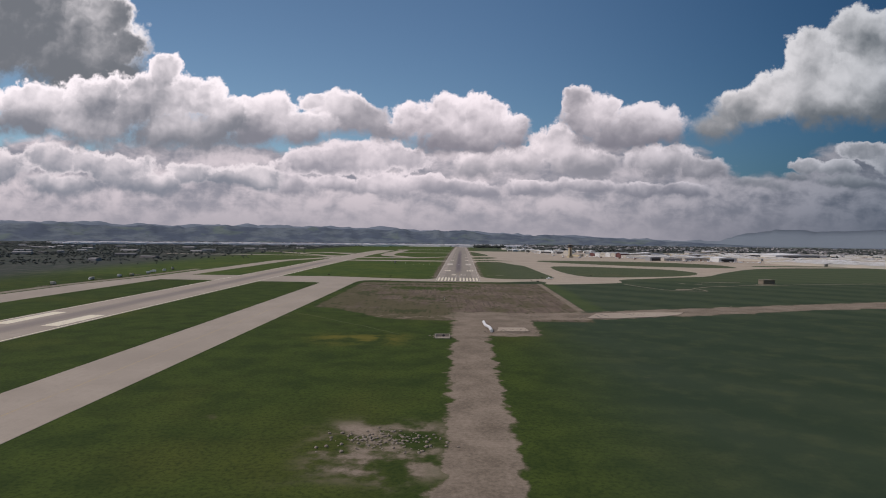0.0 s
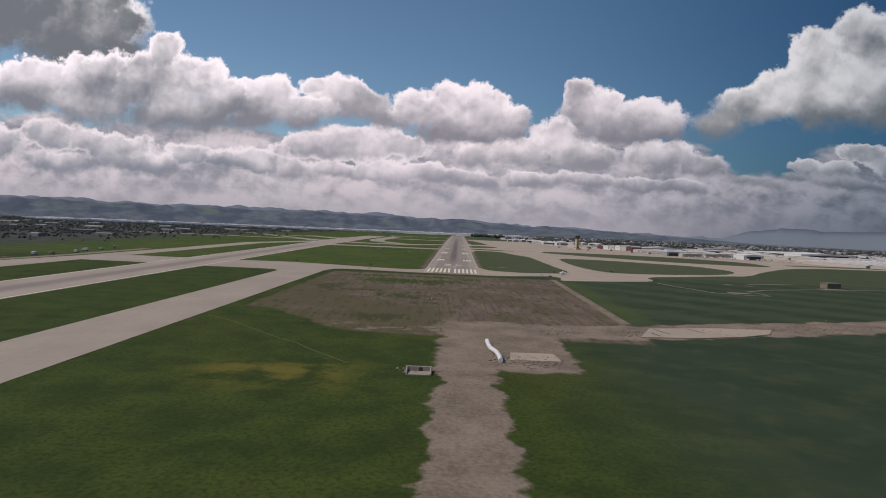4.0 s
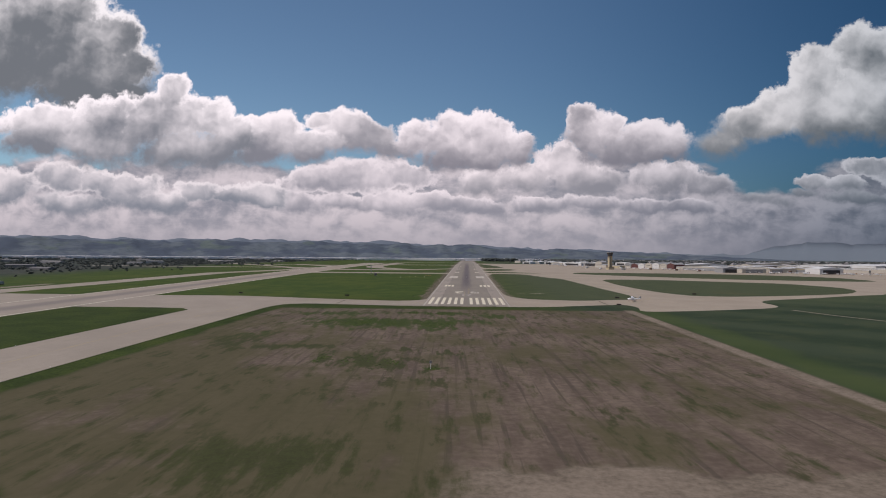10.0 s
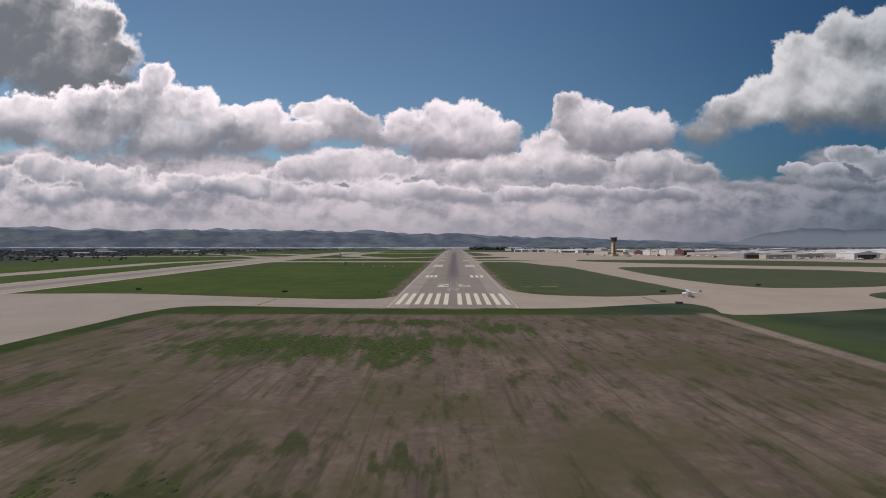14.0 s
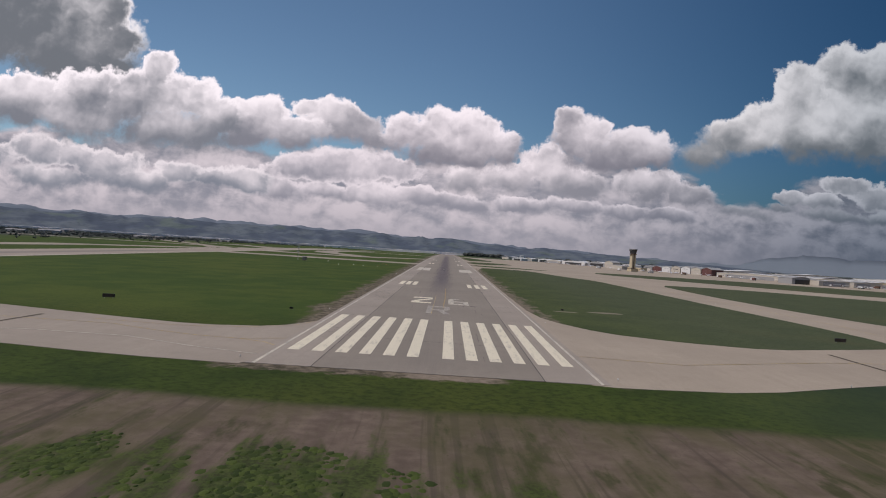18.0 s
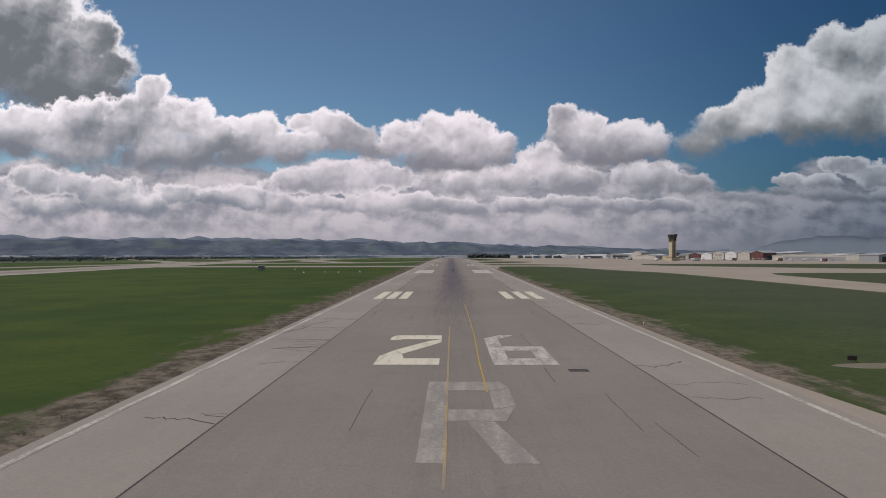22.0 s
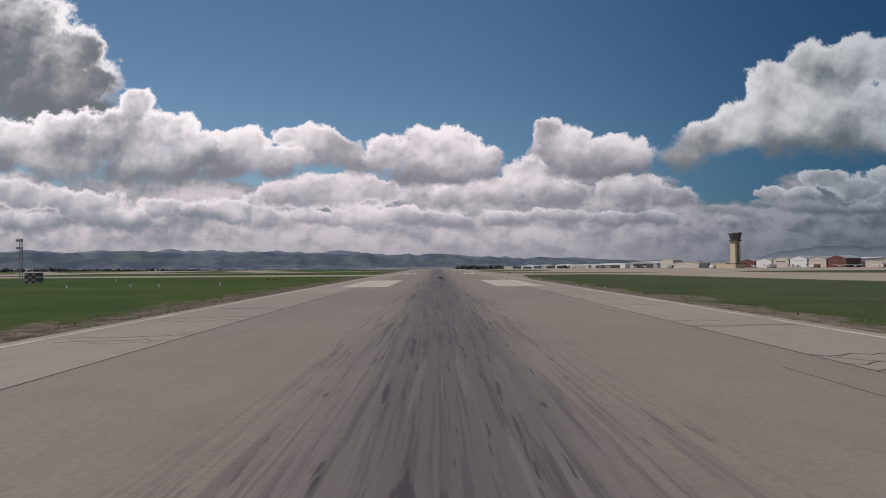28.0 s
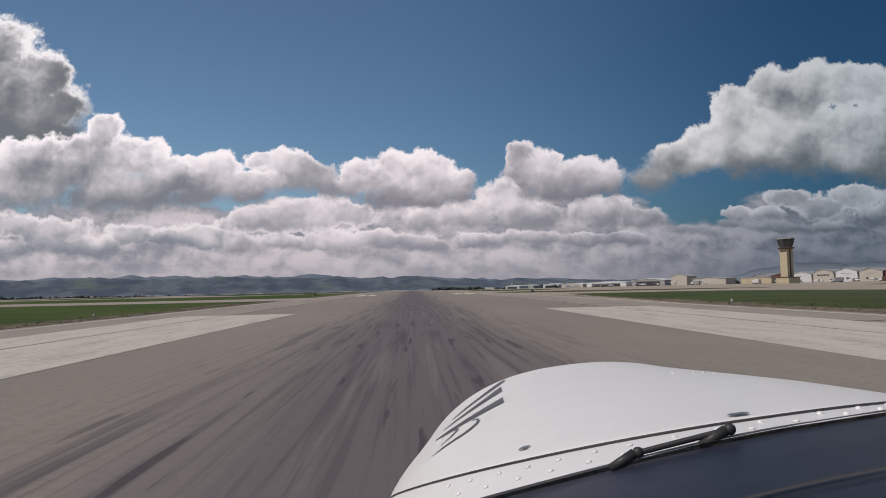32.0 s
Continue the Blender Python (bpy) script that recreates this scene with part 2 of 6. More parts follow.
    seen = heaps(seen, THIRD_BANK, 0.140, (0.26, 0.265, 0.295), (0.93, 0.885, 0.895), 0.02, 0.60, 1.1, 0.075)
    seen = heaps(seen, MIDDLE_BANK, 0.112, (0.230, 0.230, 0.262), (0.94, 0.885, 0.90), 0.02, 0.52, 1.0, 0.090)
    seen = heaps(seen, EAST_BANK, 0.126, (0.24, 0.24, 0.272), (0.95, 0.89, 0.90), 0.02, 0.48, 1.0, 0.090)
    seen = heaps(seen, SECOND_BANK, 0.124, (0.220, 0.230, 0.262), (0.96, 0.915, 0.925), 0.02, 0.65, 1.1, 0.090)
    seen = heaps(seen, WEST_TOWER, 0.185, (0.160, 0.180, 0.198), (0.90, 0.89, 0.89), 0.50, 1.45, 0.8, 0.16)
    seen = heaps(seen, WEST_BANK, 0.118, (0.200, 0.218, 0.246), (0.97, 0.93, 0.94), 0.12, 0.75, 1.1, 0.120)
    # the haze towards the horizon, and the shade of the clouds over the mountains
    seen = net.mix(net.ramp(height, 0.075, 0.0, 0.0, 0.75), seen, (0.345, 0.340, 0.375))
    dim = net.mix(net.ramp(net.split(p0)[0], -0.05, 0.9), (0.97, 0.97, 0.97), (0.42, 0.50, 0.54))
    gloom = both(net, net.ramp(net.split(p0)[0], 0.10, 0.75), net.ramp(height, 0.19, 0.03))
    dim = net.vmath("MULTIPLY", dim, net.mix(gloom, (1.0, 1.0, 1.0), (0.62, 0.68, 0.74)))
    back = net.node("ShaderNodeBackground")
    net.put(back.inputs[0], net.vmath("MULTIPLY", seen, dim))
    out = net.node("ShaderNodeOutputWorld")
    net.links.new(back.outputs[0], out.inputs[0])
    world.cycles.sampling_method = "MANUAL"
    world.cycles.sample_map_resolution = 512


build_sky()
sun = new("sun", bpy.data.lights.new("sun", "SUN"))
sun.data.energy, sun.data.angle, sun.data.color = 2.9, radians(0.55), (1.0, 0.95, 0.88)
sun.matrix_world = look((0, 0, 300), (-300 * math.sin(radians(SUN_AZ)) * math.cos(radians(SUN_EL)), -300 * math.cos(radians(SUN_AZ)) * math.cos(radians(SUN_EL)), 300 - 300 * math.sin(radians(SUN_EL))))
scene.view_settings.exposure = 0.0

# ---- materials ----
def material(name, rough=0.8, metal=0.0):
    m = bpy.data.materials.new(name)
    m.use_nodes = True
    net = Net(m.node_tree)
    net.nodes.clear()
    bsdf, out = net.node("ShaderNodeBsdfPrincipled"), net.node("ShaderNodeOutputMaterial")
    net.links.new(bsdf.outputs[0], out.inputs[0])
    bsdf.inputs["Roughness"].default_value, bsdf.inputs["Metallic"].default_value = rough, metal
    bsdf.inputs["Specular IOR Level"].default_value = 0.35
    return m, net, bsdf


def place(net):
    return net.node("ShaderNodeNewGeometry").outputs["Position"]


def relief(net, bsdf, height, strength=0.3, distance=0.02):
    b = net.node("ShaderNodeBump")
    b.inputs["Strength"].default_value, b.inputs["Distance"].default_value = strength, distance
    net.put(b.inputs["Height"], height)
    net.put(bsdf.inputs["Normal"], b.outputs[0])


def paint(name, color, rough=0.5, metal=0.0, wear=0.25, scale=1.0, dirt=(0.25, 0.22, 0.18)):
    """A painted or plain surface with stains at two scales."""
    m, net, bsdf = material(name, rough, metal)
    at = place(net)
    large, small = net.noise(at, 0.35 * scale, 4), net.noise(at, 6.0 * scale, 5, 0.65)
    worn = net.math("MULTIPLY", net.ramp(net.math("ADD", net.math("MULTIPLY", large, 0.6), net.math("MULTIPLY", small, 0.4)), 0.42, 0.75), wear)
    dull = net.mix(net.math("MULTIPLY", small, 0.25), color, tuple(0.78 * c for c in color))
    net.put(bsdf.inputs["Base Color"], net.mix(worn, dull, dirt))
    net.put(bsdf.inputs["Roughness"], net.math("ADD", net.math("MULTIPLY", small, 0.2), rough - 0.1))
    return m


def ground_material():
    m, net, bsdf = material("grass_and_soil", 0.95)
    bsdf.inputs["Specular IOR Level"].default_value = 0.1
    at = place(net)
    wide, mid, near = net.noise(at, 0.012, 4), net.noise(at, 0.07, 5, 0.6), net.noise(at, 0.9, 6, 0.7)
    warp = net.node("ShaderNodeTexNoise")
    net.put(warp.inputs["Vector"], at)
    warp.inputs["Scale"].default_value, warp.inputs["Detail"].default_value = 0.06, 5.0
    moved = net.vmath("ADD", at, net.scaled(net.vmath("SUBTRACT", warp.outputs["Color"], (0.5, 0.5, 0.5)), (16.0, 16.0, 0.0)))
    x, y, _ = net.split(moved)
    sx, sy, _ = net.split(at)
    green = net.mix(net.ramp(mid, 0.3, 0.7), (0.029, 0.045, 0.010), (0.056, 0.078, 0.015))
    green = net.mix(net.ramp(wide, 0.50, 0.70, 0.0, 0.55), green, (0.080, 0.086, 0.018))
    green = net.mix(net.ramp(near, 0.40, 0.68, 0.0, 0.75), green, (0.016, 0.030, 0.007))
    # the duller, bluer fields east of the runway
    east = net.ramp(sx, 20.0, 75.0)
    crop = net.math("SINE", net.math("ADD", net.math("MULTIPLY", x, 0.085), net.math("MULTIPLY", y, 0.105)))
    field = net.mix(both(net, net.ramp(crop, -0.9, 0.9, 0.10, 0.90), net.ramp(sy, -262.0, -225.0, 0.35, 1.0)), (0.027, 0.043, 0.025), (0.050, 0.066, 0.039))
    field = net.mix(net.ramp(mid, 0.45, 0.7, 0.0, 0.5), field, (0.064, 0.074, 0.038))
    field = net.mix(both(net, within(net, x, 82.0, 96.0, 5.0), within(net, sy, -225.0, -14.0, 8.0), 0.6), field, (0.066, 0.090, 0.026))
    green = net.mix(net.math("MULTIPLY", east, 0.9), green, field)
    dry = both(net, within(net, x, -62.0, -22.0, 9.0), within(net, y, -352.0, -326.0, 8.0), net.ramp(mid, 0.42, 0.60))
    green = net.mix(net.math("MULTIPLY", dry, 0.75), green, (0.135, 0.115, 0.022))
    # the mown lawns between the runways are paler
    lawn = net.math("MULTIPLY", net.ramp(sy, 10.0, 60.0), 0.56)
    mown = net.mix(net.ramp(net.math("ADD", net.math("MULTIPLY", wide, 0.5), net.math("MULTIPLY", mid, 0.5)), 0.40, 0.60), (0.048, 0.082, 0.016), (0.079, 0.106, 0.0215))
    green = net.mix(lawn, green, net.mix(net.math("MULTIPLY", east, 0.8), mown, (0.074, 0.088, 0.050)))
    # the bare field short of the threshold: furrowed soil with weeds in it
    lean = net.join(net.math("MULTIPLY_ADD", sy, 0.03, sx), net.math("MULTIPLY", sy, 0.17), 0.0)
    streak = net.noise(lean, 0.16, 6, 0.62)
    furrow = net.noise(net.vmath("MULTIPLY", lean, (1.0, 0.16, 1.0)), 0.55, 4, 0.6)
    clod = net.noise(at, 0.55, 6, 0.72)
    crumb = net.noise(at, 2.2, 4, 0.7)
    soil = net.mix(net.ramp(net.math("ADD", net.math("MULTIPLY", clod, 0.5), net.math("MULTIPLY", streak, 0.5)), 0.36, 0.64), (0.102, 0.076, 0.058), (0.192, 0.146, 0.111))
    soil = net.mix(net.ramp(crumb, 0.50, 0.72, 0.0, 0.55), soil, (0.070, 0.055, 0.043))
    soil = net.mix(net.ramp(furrow, 0.55, 0.63, 0.0, 0.60), soil, (0.066, 0.054, 0.042))
    # old dull growth that tints the soil, most of it in the west and south
    olive = net.math("ADD", net.noise(at, 0.026, 5, 0.6), net.math("MULTIPLY", net.ramp(net.math("ADD", sx, net.math("MULTIPLY", sy, 0.5)), -90.0, -170.0), 0.20))
    olive = net.math("ADD", olive, net.math("ADD", net.math("MULTIPLY", net.math("SUBTRACT", streak, 0.5), 0.55), net.math("MULTIPLY", net.math("SUBTRACT", mid, 0.5), 0.35)))
    soil = net.mix(net.ramp(olive, 0.42, 0.66, 0.0, 0.80), soil, (0.082, 0.074, 0.036))
    fx, fy, _ = net.split(net.vmath("ADD", at, net.scaled(net.vmath("SUBTRACT", net.noise(lean, 0.35, 5, 0.6, 1), (0.5, 0.5, 0.5)), (14.0, 26.0, 0.0))))
    plants = None
    for cx, cy, rx, ry in ((-9, -43, 12, 8), (-25, -39, 6, 5), (-60, -46, 22, 10), (-34, -80, 32, 17), (-10, -78, 7, 24), (2, -72, 12, 8), (-52, -142, 12, 4), (-38, -160, 3, 10), (-25, -164, 9, 13), (-17, -146, 6, 5), (-5, -152, 3, 4), (12, -52, 10, 10), (-30, -240, 12, 9), (-72, -130, 8, 16), (-8, -173, 3.6, 3.6)):
        d = net.vmath("LENGTH", net.join(net.math("MULTIPLY_ADD", fx, 1 / rx, -cx / rx), net.math("MULTIPLY_ADD", fy, 1 / ry, -cy / ry), 0.0))
        here = net.math("SUBTRACT", 1.0, d)
        plants = here if plants is None else net.math("MAXIMUM", plants, here)
    # streaky tufts that lie along the furrows
    clump = net.noise(net.vmath("MULTIPLY", lean, (1.0, 1.3, 1.0)), 0.30, 5, 0.6)
    patchy = net.math("ADD", net.math("MULTIPLY", net.math("SUBTRACT", clump, 0.5), 7.5), net.math("ADD", net.math("MULTIPLY", net.math("SUBTRACT", streak, 0.5), 2.2), net.math("MULTIPLY", net.math("SUBTRACT", clod, 0.5), 2.6)))
    weeds = net.ramp(net.math("ADD", net.math("MULTIPLY", net.math("MAXIMUM", plants, -0.44), 1.6), patchy), -0.55, 0.95)
    corner = net.ramp(x, -26.0, -92.0, -277.0, -226.0)
    field_mask = both(net, within(net, net.math("MULTIPLY_ADD", net.math("SUBTRACT", x, sx), 0.35, sx), -92.0, 79.0, 1.6), net.ramp(net.math("SUBTRACT", net.math("MULTIPLY_ADD", net.math("SUBTRACT", y, sy), 0.5, sy), corner), -2.0, 3.0), net.ramp(net.math("MULTIPLY_ADD", net.math("SUBTRACT", y, sy), 0.3, sy), -20.5, -24.5))
    bare = both(net, field_mask, net.math("SUBTRACT", 1.0, net.math("MULTIPLY", weeds, 0.90)))
    lush = net.mix(net.ramp(net.math("ADD", net.math("MULTIPLY", clod, 0.6), net.math("MULTIPLY", crumb, 0.4)), 0.38, 0.62), (0.022, 0.034, 0.010), (0.062, 0.086, 0.020))
    lush = net.mix(net.math("MAXIMUM", net.ramp(plants, -0.5, 0.1, 0.75, 0.0), net.ramp(sy, -104.0, -130.0, 0.0, 0.70)), lush, (0.052, 0.050, 0.024))
    tuft = net.noise(net.vmath("MULTIPLY", lean, (1.0, 1.9, 1.0)), 0.24, 5, 0.62)
    soil = net.mix(both(net, net.ramp(tuft, 0.54, 0.64), net.ramp(net.noise(at, 0.035, 3), 0.38, 0.58), 0.80), soil, net.mix(clod, (0.030, 0.032, 0.014), (0.066, 0.070, 0.028)))
    # dug-up pale earth along the field's southern edge
    spoil = both(net, net.ramp(net.noise(net.vmath("MULTIPLY", at, (1.0, 2.2, 1.0)), 0.09, 5, 0.65), 0.50, 0.60), within(net, x, -52.0, 6.0, 6.0), within(net, y, -277.0, -255.0, 5.0))
    soil = net.mix(spoil, soil, net.mix(clod, (0.13, 0.098, 0.072), (0.26, 0.205, 0.155)))
    green = net.mix(net.math("MULTIPLY", field_mask, 0.9), green, lush)
    # tracks of earth: the one across, the one towards the threshold, and the one beside the crop
    torn = net.node("ShaderNodeTexNoise")
    net.put(torn.inputs["Vector"], at)
    torn.inputs["Scale"].default_value, torn.inputs["Detail"].default_value, torn.inputs["Roughness"].default_value = 0.16, 5.0, 0.6
    bent = net.vmath("ADD", at, net.scaled(net.vmath("SUBTRACT", warp.outputs["Color"], (0.5, 0.5, 0.5)), (14.0, 18.0, 0.0)))
    tx, ty, _ = net.split(net.vmath("ADD", bent, net.scaled(net.vmath("SUBTRACT", torn.outputs["Color"], (0.5, 0.5, 0.5)), (9.0, 9.0, 0.0))))
    slope = net.math("MULTIPLY_ADD", net.math("MAXIMUM", sx, 60.0), 0.36, -21.6)
    across = both(net, within(net, net.math("SUBTRACT", ty, slope), -272.0, -240.0, 1.6), net.ramp(tx, -6.0, 4.0))
    toward = both(net, within(net, tx, 0.0, 17.0, 1.0), net.ramp(ty, -262.0, -275.0))
    works = both(net, within(net, tx, -1.0, 42.0, 1.6), within(net, ty, -326.0, -262.0, 2.0))
    debris = net.math("MULTIPLY", both(net, within(net, tx, -30.0, 2.0, 7.0), within(net, ty, -500.0, -462.0, 8.0)), net.ramp(mid, 0.42, 0.56))
    beside = both(net, within(net, sx, 77.5, 82.5, 1.0), within(net, sy, -230.0, -18.0, 4.0))
    track = net.math("MAXIMUM", net.math("MAXIMUM", across, toward), net.math("MAXIMUM", net.math("MAXIMUM", works, debris), beside))
    # bare shoulders along the runway, and scattered bald spots
    fray = net.noise(net.vmath("MULTIPLY", at, (1.0, 0.4, 1.0)), 0.22, 6, 0.65)
    shoulder = both(net, net.ramp(net.math("ADD", net.math("ABSOLUTE", sx), net.math("MULTIPLY", net.math("SUBTRACT", fray, 0.5), 20.0)), 31.0, 26.8), net.ramp(sy, 44.0, 62.0))
    spots = net.ramp(net.noise(at, 0.055, 3, 0.5), 0.70, 0.76)
    ragged = net.math("MULTIPLY", net.math("SUBTRACT", net.noise(at, 0.5, 6, 0.7), 0.5), 7.0)
    end_soil = both(net, within(net, net.math("ADD", sx, ragged), -27.0, 10.0, 1.5), net.ramp(net.math("MULTIPLY_ADD", ragged, 1.1, sy), -8.6, -7.2))
    pale_end = both(net, within(net, net.math("ADD", sx, ragged), -3.0, 9.0, 1.0), within(net, net.math("MULTIPLY_ADD", ragged, 0.5, sy), -8.0, -4.0, 0.6))
    track = net.math("MAXIMUM", track, pale_end)
    shoulder = net.math("MAXIMUM", shoulder, end_soil)
    earth = net.math("MAXIMUM", net.math("MAXIMUM", bare, track), net.math("MAXIMUM", net.math("MULTIPLY", shoulder, 0.95), net.math("MULTIPLY", spots, 0.5)))
    pale = net.mix(net.ramp(net.math("ADD", net.math("MULTIPLY", mid, 0.5), net.math("MULTIPLY", near, 0.5)), 0.35, 0.65), (0.130, 0.104, 0.076), (0.255, 0.205, 0.157))
    color = net.mix(earth, green, net.mix(net.math("SUBTRACT", shoulder, pale_end, clamp=True), net.mix(track, soil, pale), net.mix(net.ramp(clod, 0.38, 0.62), (0.066, 0.056, 0.038), (0.205, 0.164, 0.122))))
    # the town and orchards far off
    distance = net.math("MAXIMUM", net.math("MAXIMUM", net.ramp(sy, 2150.0, 2400.0), net.ramp(sx, -400.0, -520.0)), both(net, net.ramp(sx, 180.0, 260.0), net.ramp(sy, 1180.0, 1260.0)))
    color = net.mix(net.math("MULTIPLY", distance, 0.85), color, net.mix(net.ramp(mid, 0.4, 0.65), (0.034, 0.040, 0.038), (0.080, 0.074, 0.072)))
    net.put(bsdf.inputs["Base Color"], color)
    relief(net, bsdf, near, 0.25, 0.08)
    return m


def turf_material():
    m, net, bsdf = material("turf", 0.95)
    bsdf.inputs["Specular IOR Level"].default_value = 0.1
    at = place(net)
    wide, mid, near = net.noise(at, 0.012, 4), net.noise(at, 0.07, 5, 0.6), net.noise(at, 0.9, 6, 0.7)
    sx = net.split(at)[0]
    green = net.mix(net.ramp(mid, 0.3, 0.7), (0.036, 0.054, 0.010), (0.072, 0.096, 0.017))
    east = net.mix(mid, (0.062, 0.076, 0.044), (0.096, 0.106, 0.064))
    green = net.mix(net.math("MULTIPLY", net.ramp(sx, 20.0, 75.0, 0.4, 0.9), 0.9), green, east)
    green = net.mix(net.ramp(near, 0.40, 0.68, 0.0, 0.45), green, (0.030, 0.042, 0.018))
    green = net.mix(net.ramp(wide, 0.55, 0.75, 0.0, 0.5), green, (0.115, 0.098, 0.045))
    clod, fray = net.noise(at, 0.8, 6, 0.72), net.noise(net.vmath("MULTIPLY", at, (1.0, 0.4, 1.0)), 0.22, 6, 0.65)
    strip = net.ramp(net.math("ADD", sx, net.math("MULTIPLY", net.math("SUBTRACT", fray, 0.5), 22.0)), 29.0, 25.8)
    earth = net.mix(net.ramp(clod, 0.36, 0.64), (0.105, 0.086, 0.064), (0.250, 0.200, 0.150))
    green = net.mix(net.math("MULTIPLY", strip, 0.92), green, earth)
    net.put(bsdf.inputs["Base Color"], green)
    relief(net, bsdf, near, 0.6, 0.3)
    return m


def pavement_material(name, tone, rubber=False, band=None):
    m, net, bsdf = material(name, 0.88)
    at = place(net)
    x, y, _ = net.split(at)
    wide, mid, fine = net.noise(at, 0.03, 4), net.noise(at, 0.35, 5, 0.6), net.noise(at, 7.0, 5, 0.7)
    along = net.noise(net.vmath("MULTIPLY", at, (1.0, 0.035, 1.0)), 0.9, 6, 0.65)
    base = net.mix(net.ramp(wide, 0.3, 0.7), tuple(0.88 * c for c in tone), tuple(1.08 * c for c in tone))
    base = net.mix(net.ramp(mid, 0.45, 0.75, 0.0, 0.35), base, tuple(0.72 * c for c in tone))
    base = net.mix(net.ramp(along, 0.35, 0.65, 0.0, 0.30), base, tuple(0.80 * c for c in tone))
    base = net.mix(net.ramp(fine, 0.35, 0.70, 0.0, 0.50), base, tuple(0.64 * c for c in tone))
    if band is not None:
        worn = net.math("ADD", net.math("ABSOLUTE", net.math("SUBTRACT", x, band)), net.math("MULTIPLY", net.math("SUBTRACT", along, 0.5), 14.0))
        base = net.mix(both(net, net.ramp(worn, 11.0, 2.0, 0.0, 0.6), net.ramp(y, 520.0, 300.0)), base, (0.150, 0.128, 0.118))
    if rubber:
        # tyre marks: many thin streaks of all lengths, thickest along the middle
        thin = net.noise(net.vmath("MULTIPLY", at, (1.0, 0.018, 1.0)), 5.5, 4, 0.6)
        broad = net.noise(net.vmath("MULTIPLY", at, (1.0, 0.030, 1.0)), 1.7, 5, 0.62)
        short = net.noise(net.vmath("MULTIPLY", at, (1.0, 0.075, 1.0)), 2.6, 3, 0.55)
        reach = net.math("ADD", net.math("ABSOLUTE", net.math("ADD", x, 0.6)), net.math("MULTIPLY", net.math("SUBTRACT", along, 0.5), 6.0))
        lanes, core = net.ramp(reach, 7.5, 2.2), net.ramp(reach, 5.6, 0.8)
        length = both(net, net.ramp(y, 95.0, 230.0, 0.10, 1.0), net.ramp(y, 1500.0, 700.0))
        base = net.mix(net.math("MULTIPLY", both(net, core, length), 0.82), base, (0.112, 0.092, 0.097))
        base = net.mix(both(net, lanes, length, net.ramp(thin, 0.50, 0.64, 0.0, 0.55)), base, (0.076, 0.061, 0.065))
        base = net.mix(both(net, lanes, length, net.ramp(broad, 0.54, 0.66, 0.0, 0.60)), base, (0.070, 0.055, 0.060))
        base = net.mix(both(net, lanes, length, net.ramp(short, 0.62, 0.68, 0.0, 0.75)), base, (0.050, 0.040, 0.044))
        pale_run = net.noise(net.vmath("MULTIPLY", at, (1.0, 0.022, 1.0)), 3.1, 3, 0.5)
        base = net.mix(both(net, core, length, net.ramp(pale_run, 0.56, 0.66, 0.0, 0.45)), base, (0.215, 0.185, 0.172))
    net.put(bsdf.inputs["Base Color"], base)
    relief(net, bsdf, net.math("ADD", fine, mid), 0.25, 0.02)
    return m


def marking_material(name, color, lo=0.52, hi=0.66, most=0.75):
    m, net, bsdf = material(name, 0.7)
    at = place(net)
    fine, mid = net.noise(at, 5.0, 6, 0.7), net.noise(net.vmath("MULTIPLY", at, (1.0, 0.2, 1.0)), 1.1, 5, 0.65)
    gone = net.ramp(net.math("ADD", net.math("MULTIPLY", fine, 0.5), net.math("MULTIPLY", mid, 0.5)), lo, hi, 0.0, most)
    net.put(bsdf.inputs["Base Color"], net.mix(gone, color, (0.24, 0.21, 0.185)))
    return m


GROUND, TURF = ground_material(), turf_material()
ASPHALT = pavement_material("runway_asphalt", (0.272, 0.233, 0.188), rubber=True)
CONCRETE = pavement_material("runway_concrete", (0.352, 0.300, 0.246), rubber=False)
TAXI = pavement_material("taxiway_concrete", (0.352, 0.296, 0.236))
PARALLEL = pavement_material("parallel_runway_concrete", (0.365, 0.305, 0.245), band=-217.0)
APRON = pavement_material("apron_concrete", (0.392, 0.324, 0.248))
WHITE_MARK = marking_material("white_marking", (0.70, 0.63, 0.475), 0.50, 0.66, 0.7)
FAINT_MARK = marking_material("faded_white_marking", (0.60, 0.54, 0.43), 0.42, 0.60, 0.85)
WORN_MARK = marking_material("worn_white_marking", (0.42, 0.375, 0.305), 0.34, 0.60, 0.9)
DULL_MARK = marking_material("dirty_white_marking", (0.54, 0.485, 0.395), 0.46, 0.66, 0.7)
FRESH_YELLOW = marking_material("fresh_yellow_marking", (0.50, 0.32, 0.06))
YELLOW_MARK = marking_material("yellow_marking", (0.46, 0.33, 0.13), 0.40, 0.60, 0.8)
RUBBER = pavement_material("rubber_band", (0.19, 0.165, 0.155))
DIRT = paint("pale_dirt", (0.22, 0.18, 0.135), 0.95, 0.0, 0.6, 0.4, (0.10, 0.11, 0.05))
TRACK = paint("dry_track", (0.082, 0.088, 0.026), 0.95, 0.0, 0.7, 0.6, (0.05, 0.075, 0.02))
SOIL = paint("worn_soil", (0.105, 0.082, 0.060), 0.95, 0.0, 0.6, 0.9, (0.055, 0.060, 0.025))
SEAM = paint("joint_seal", (0.06, 0.052, 0.048), 0.9)
WHITE_WALL = paint("white_sheet", (0.66, 0.65, 0.63), 0.5)
TAN_WALL = paint("tan_wall", (0.50, 0.42, 0.28), 0.7)
BEIGE_WALL = paint("beige_sheet", (0.50, 0.455, 0.385), 0.6)
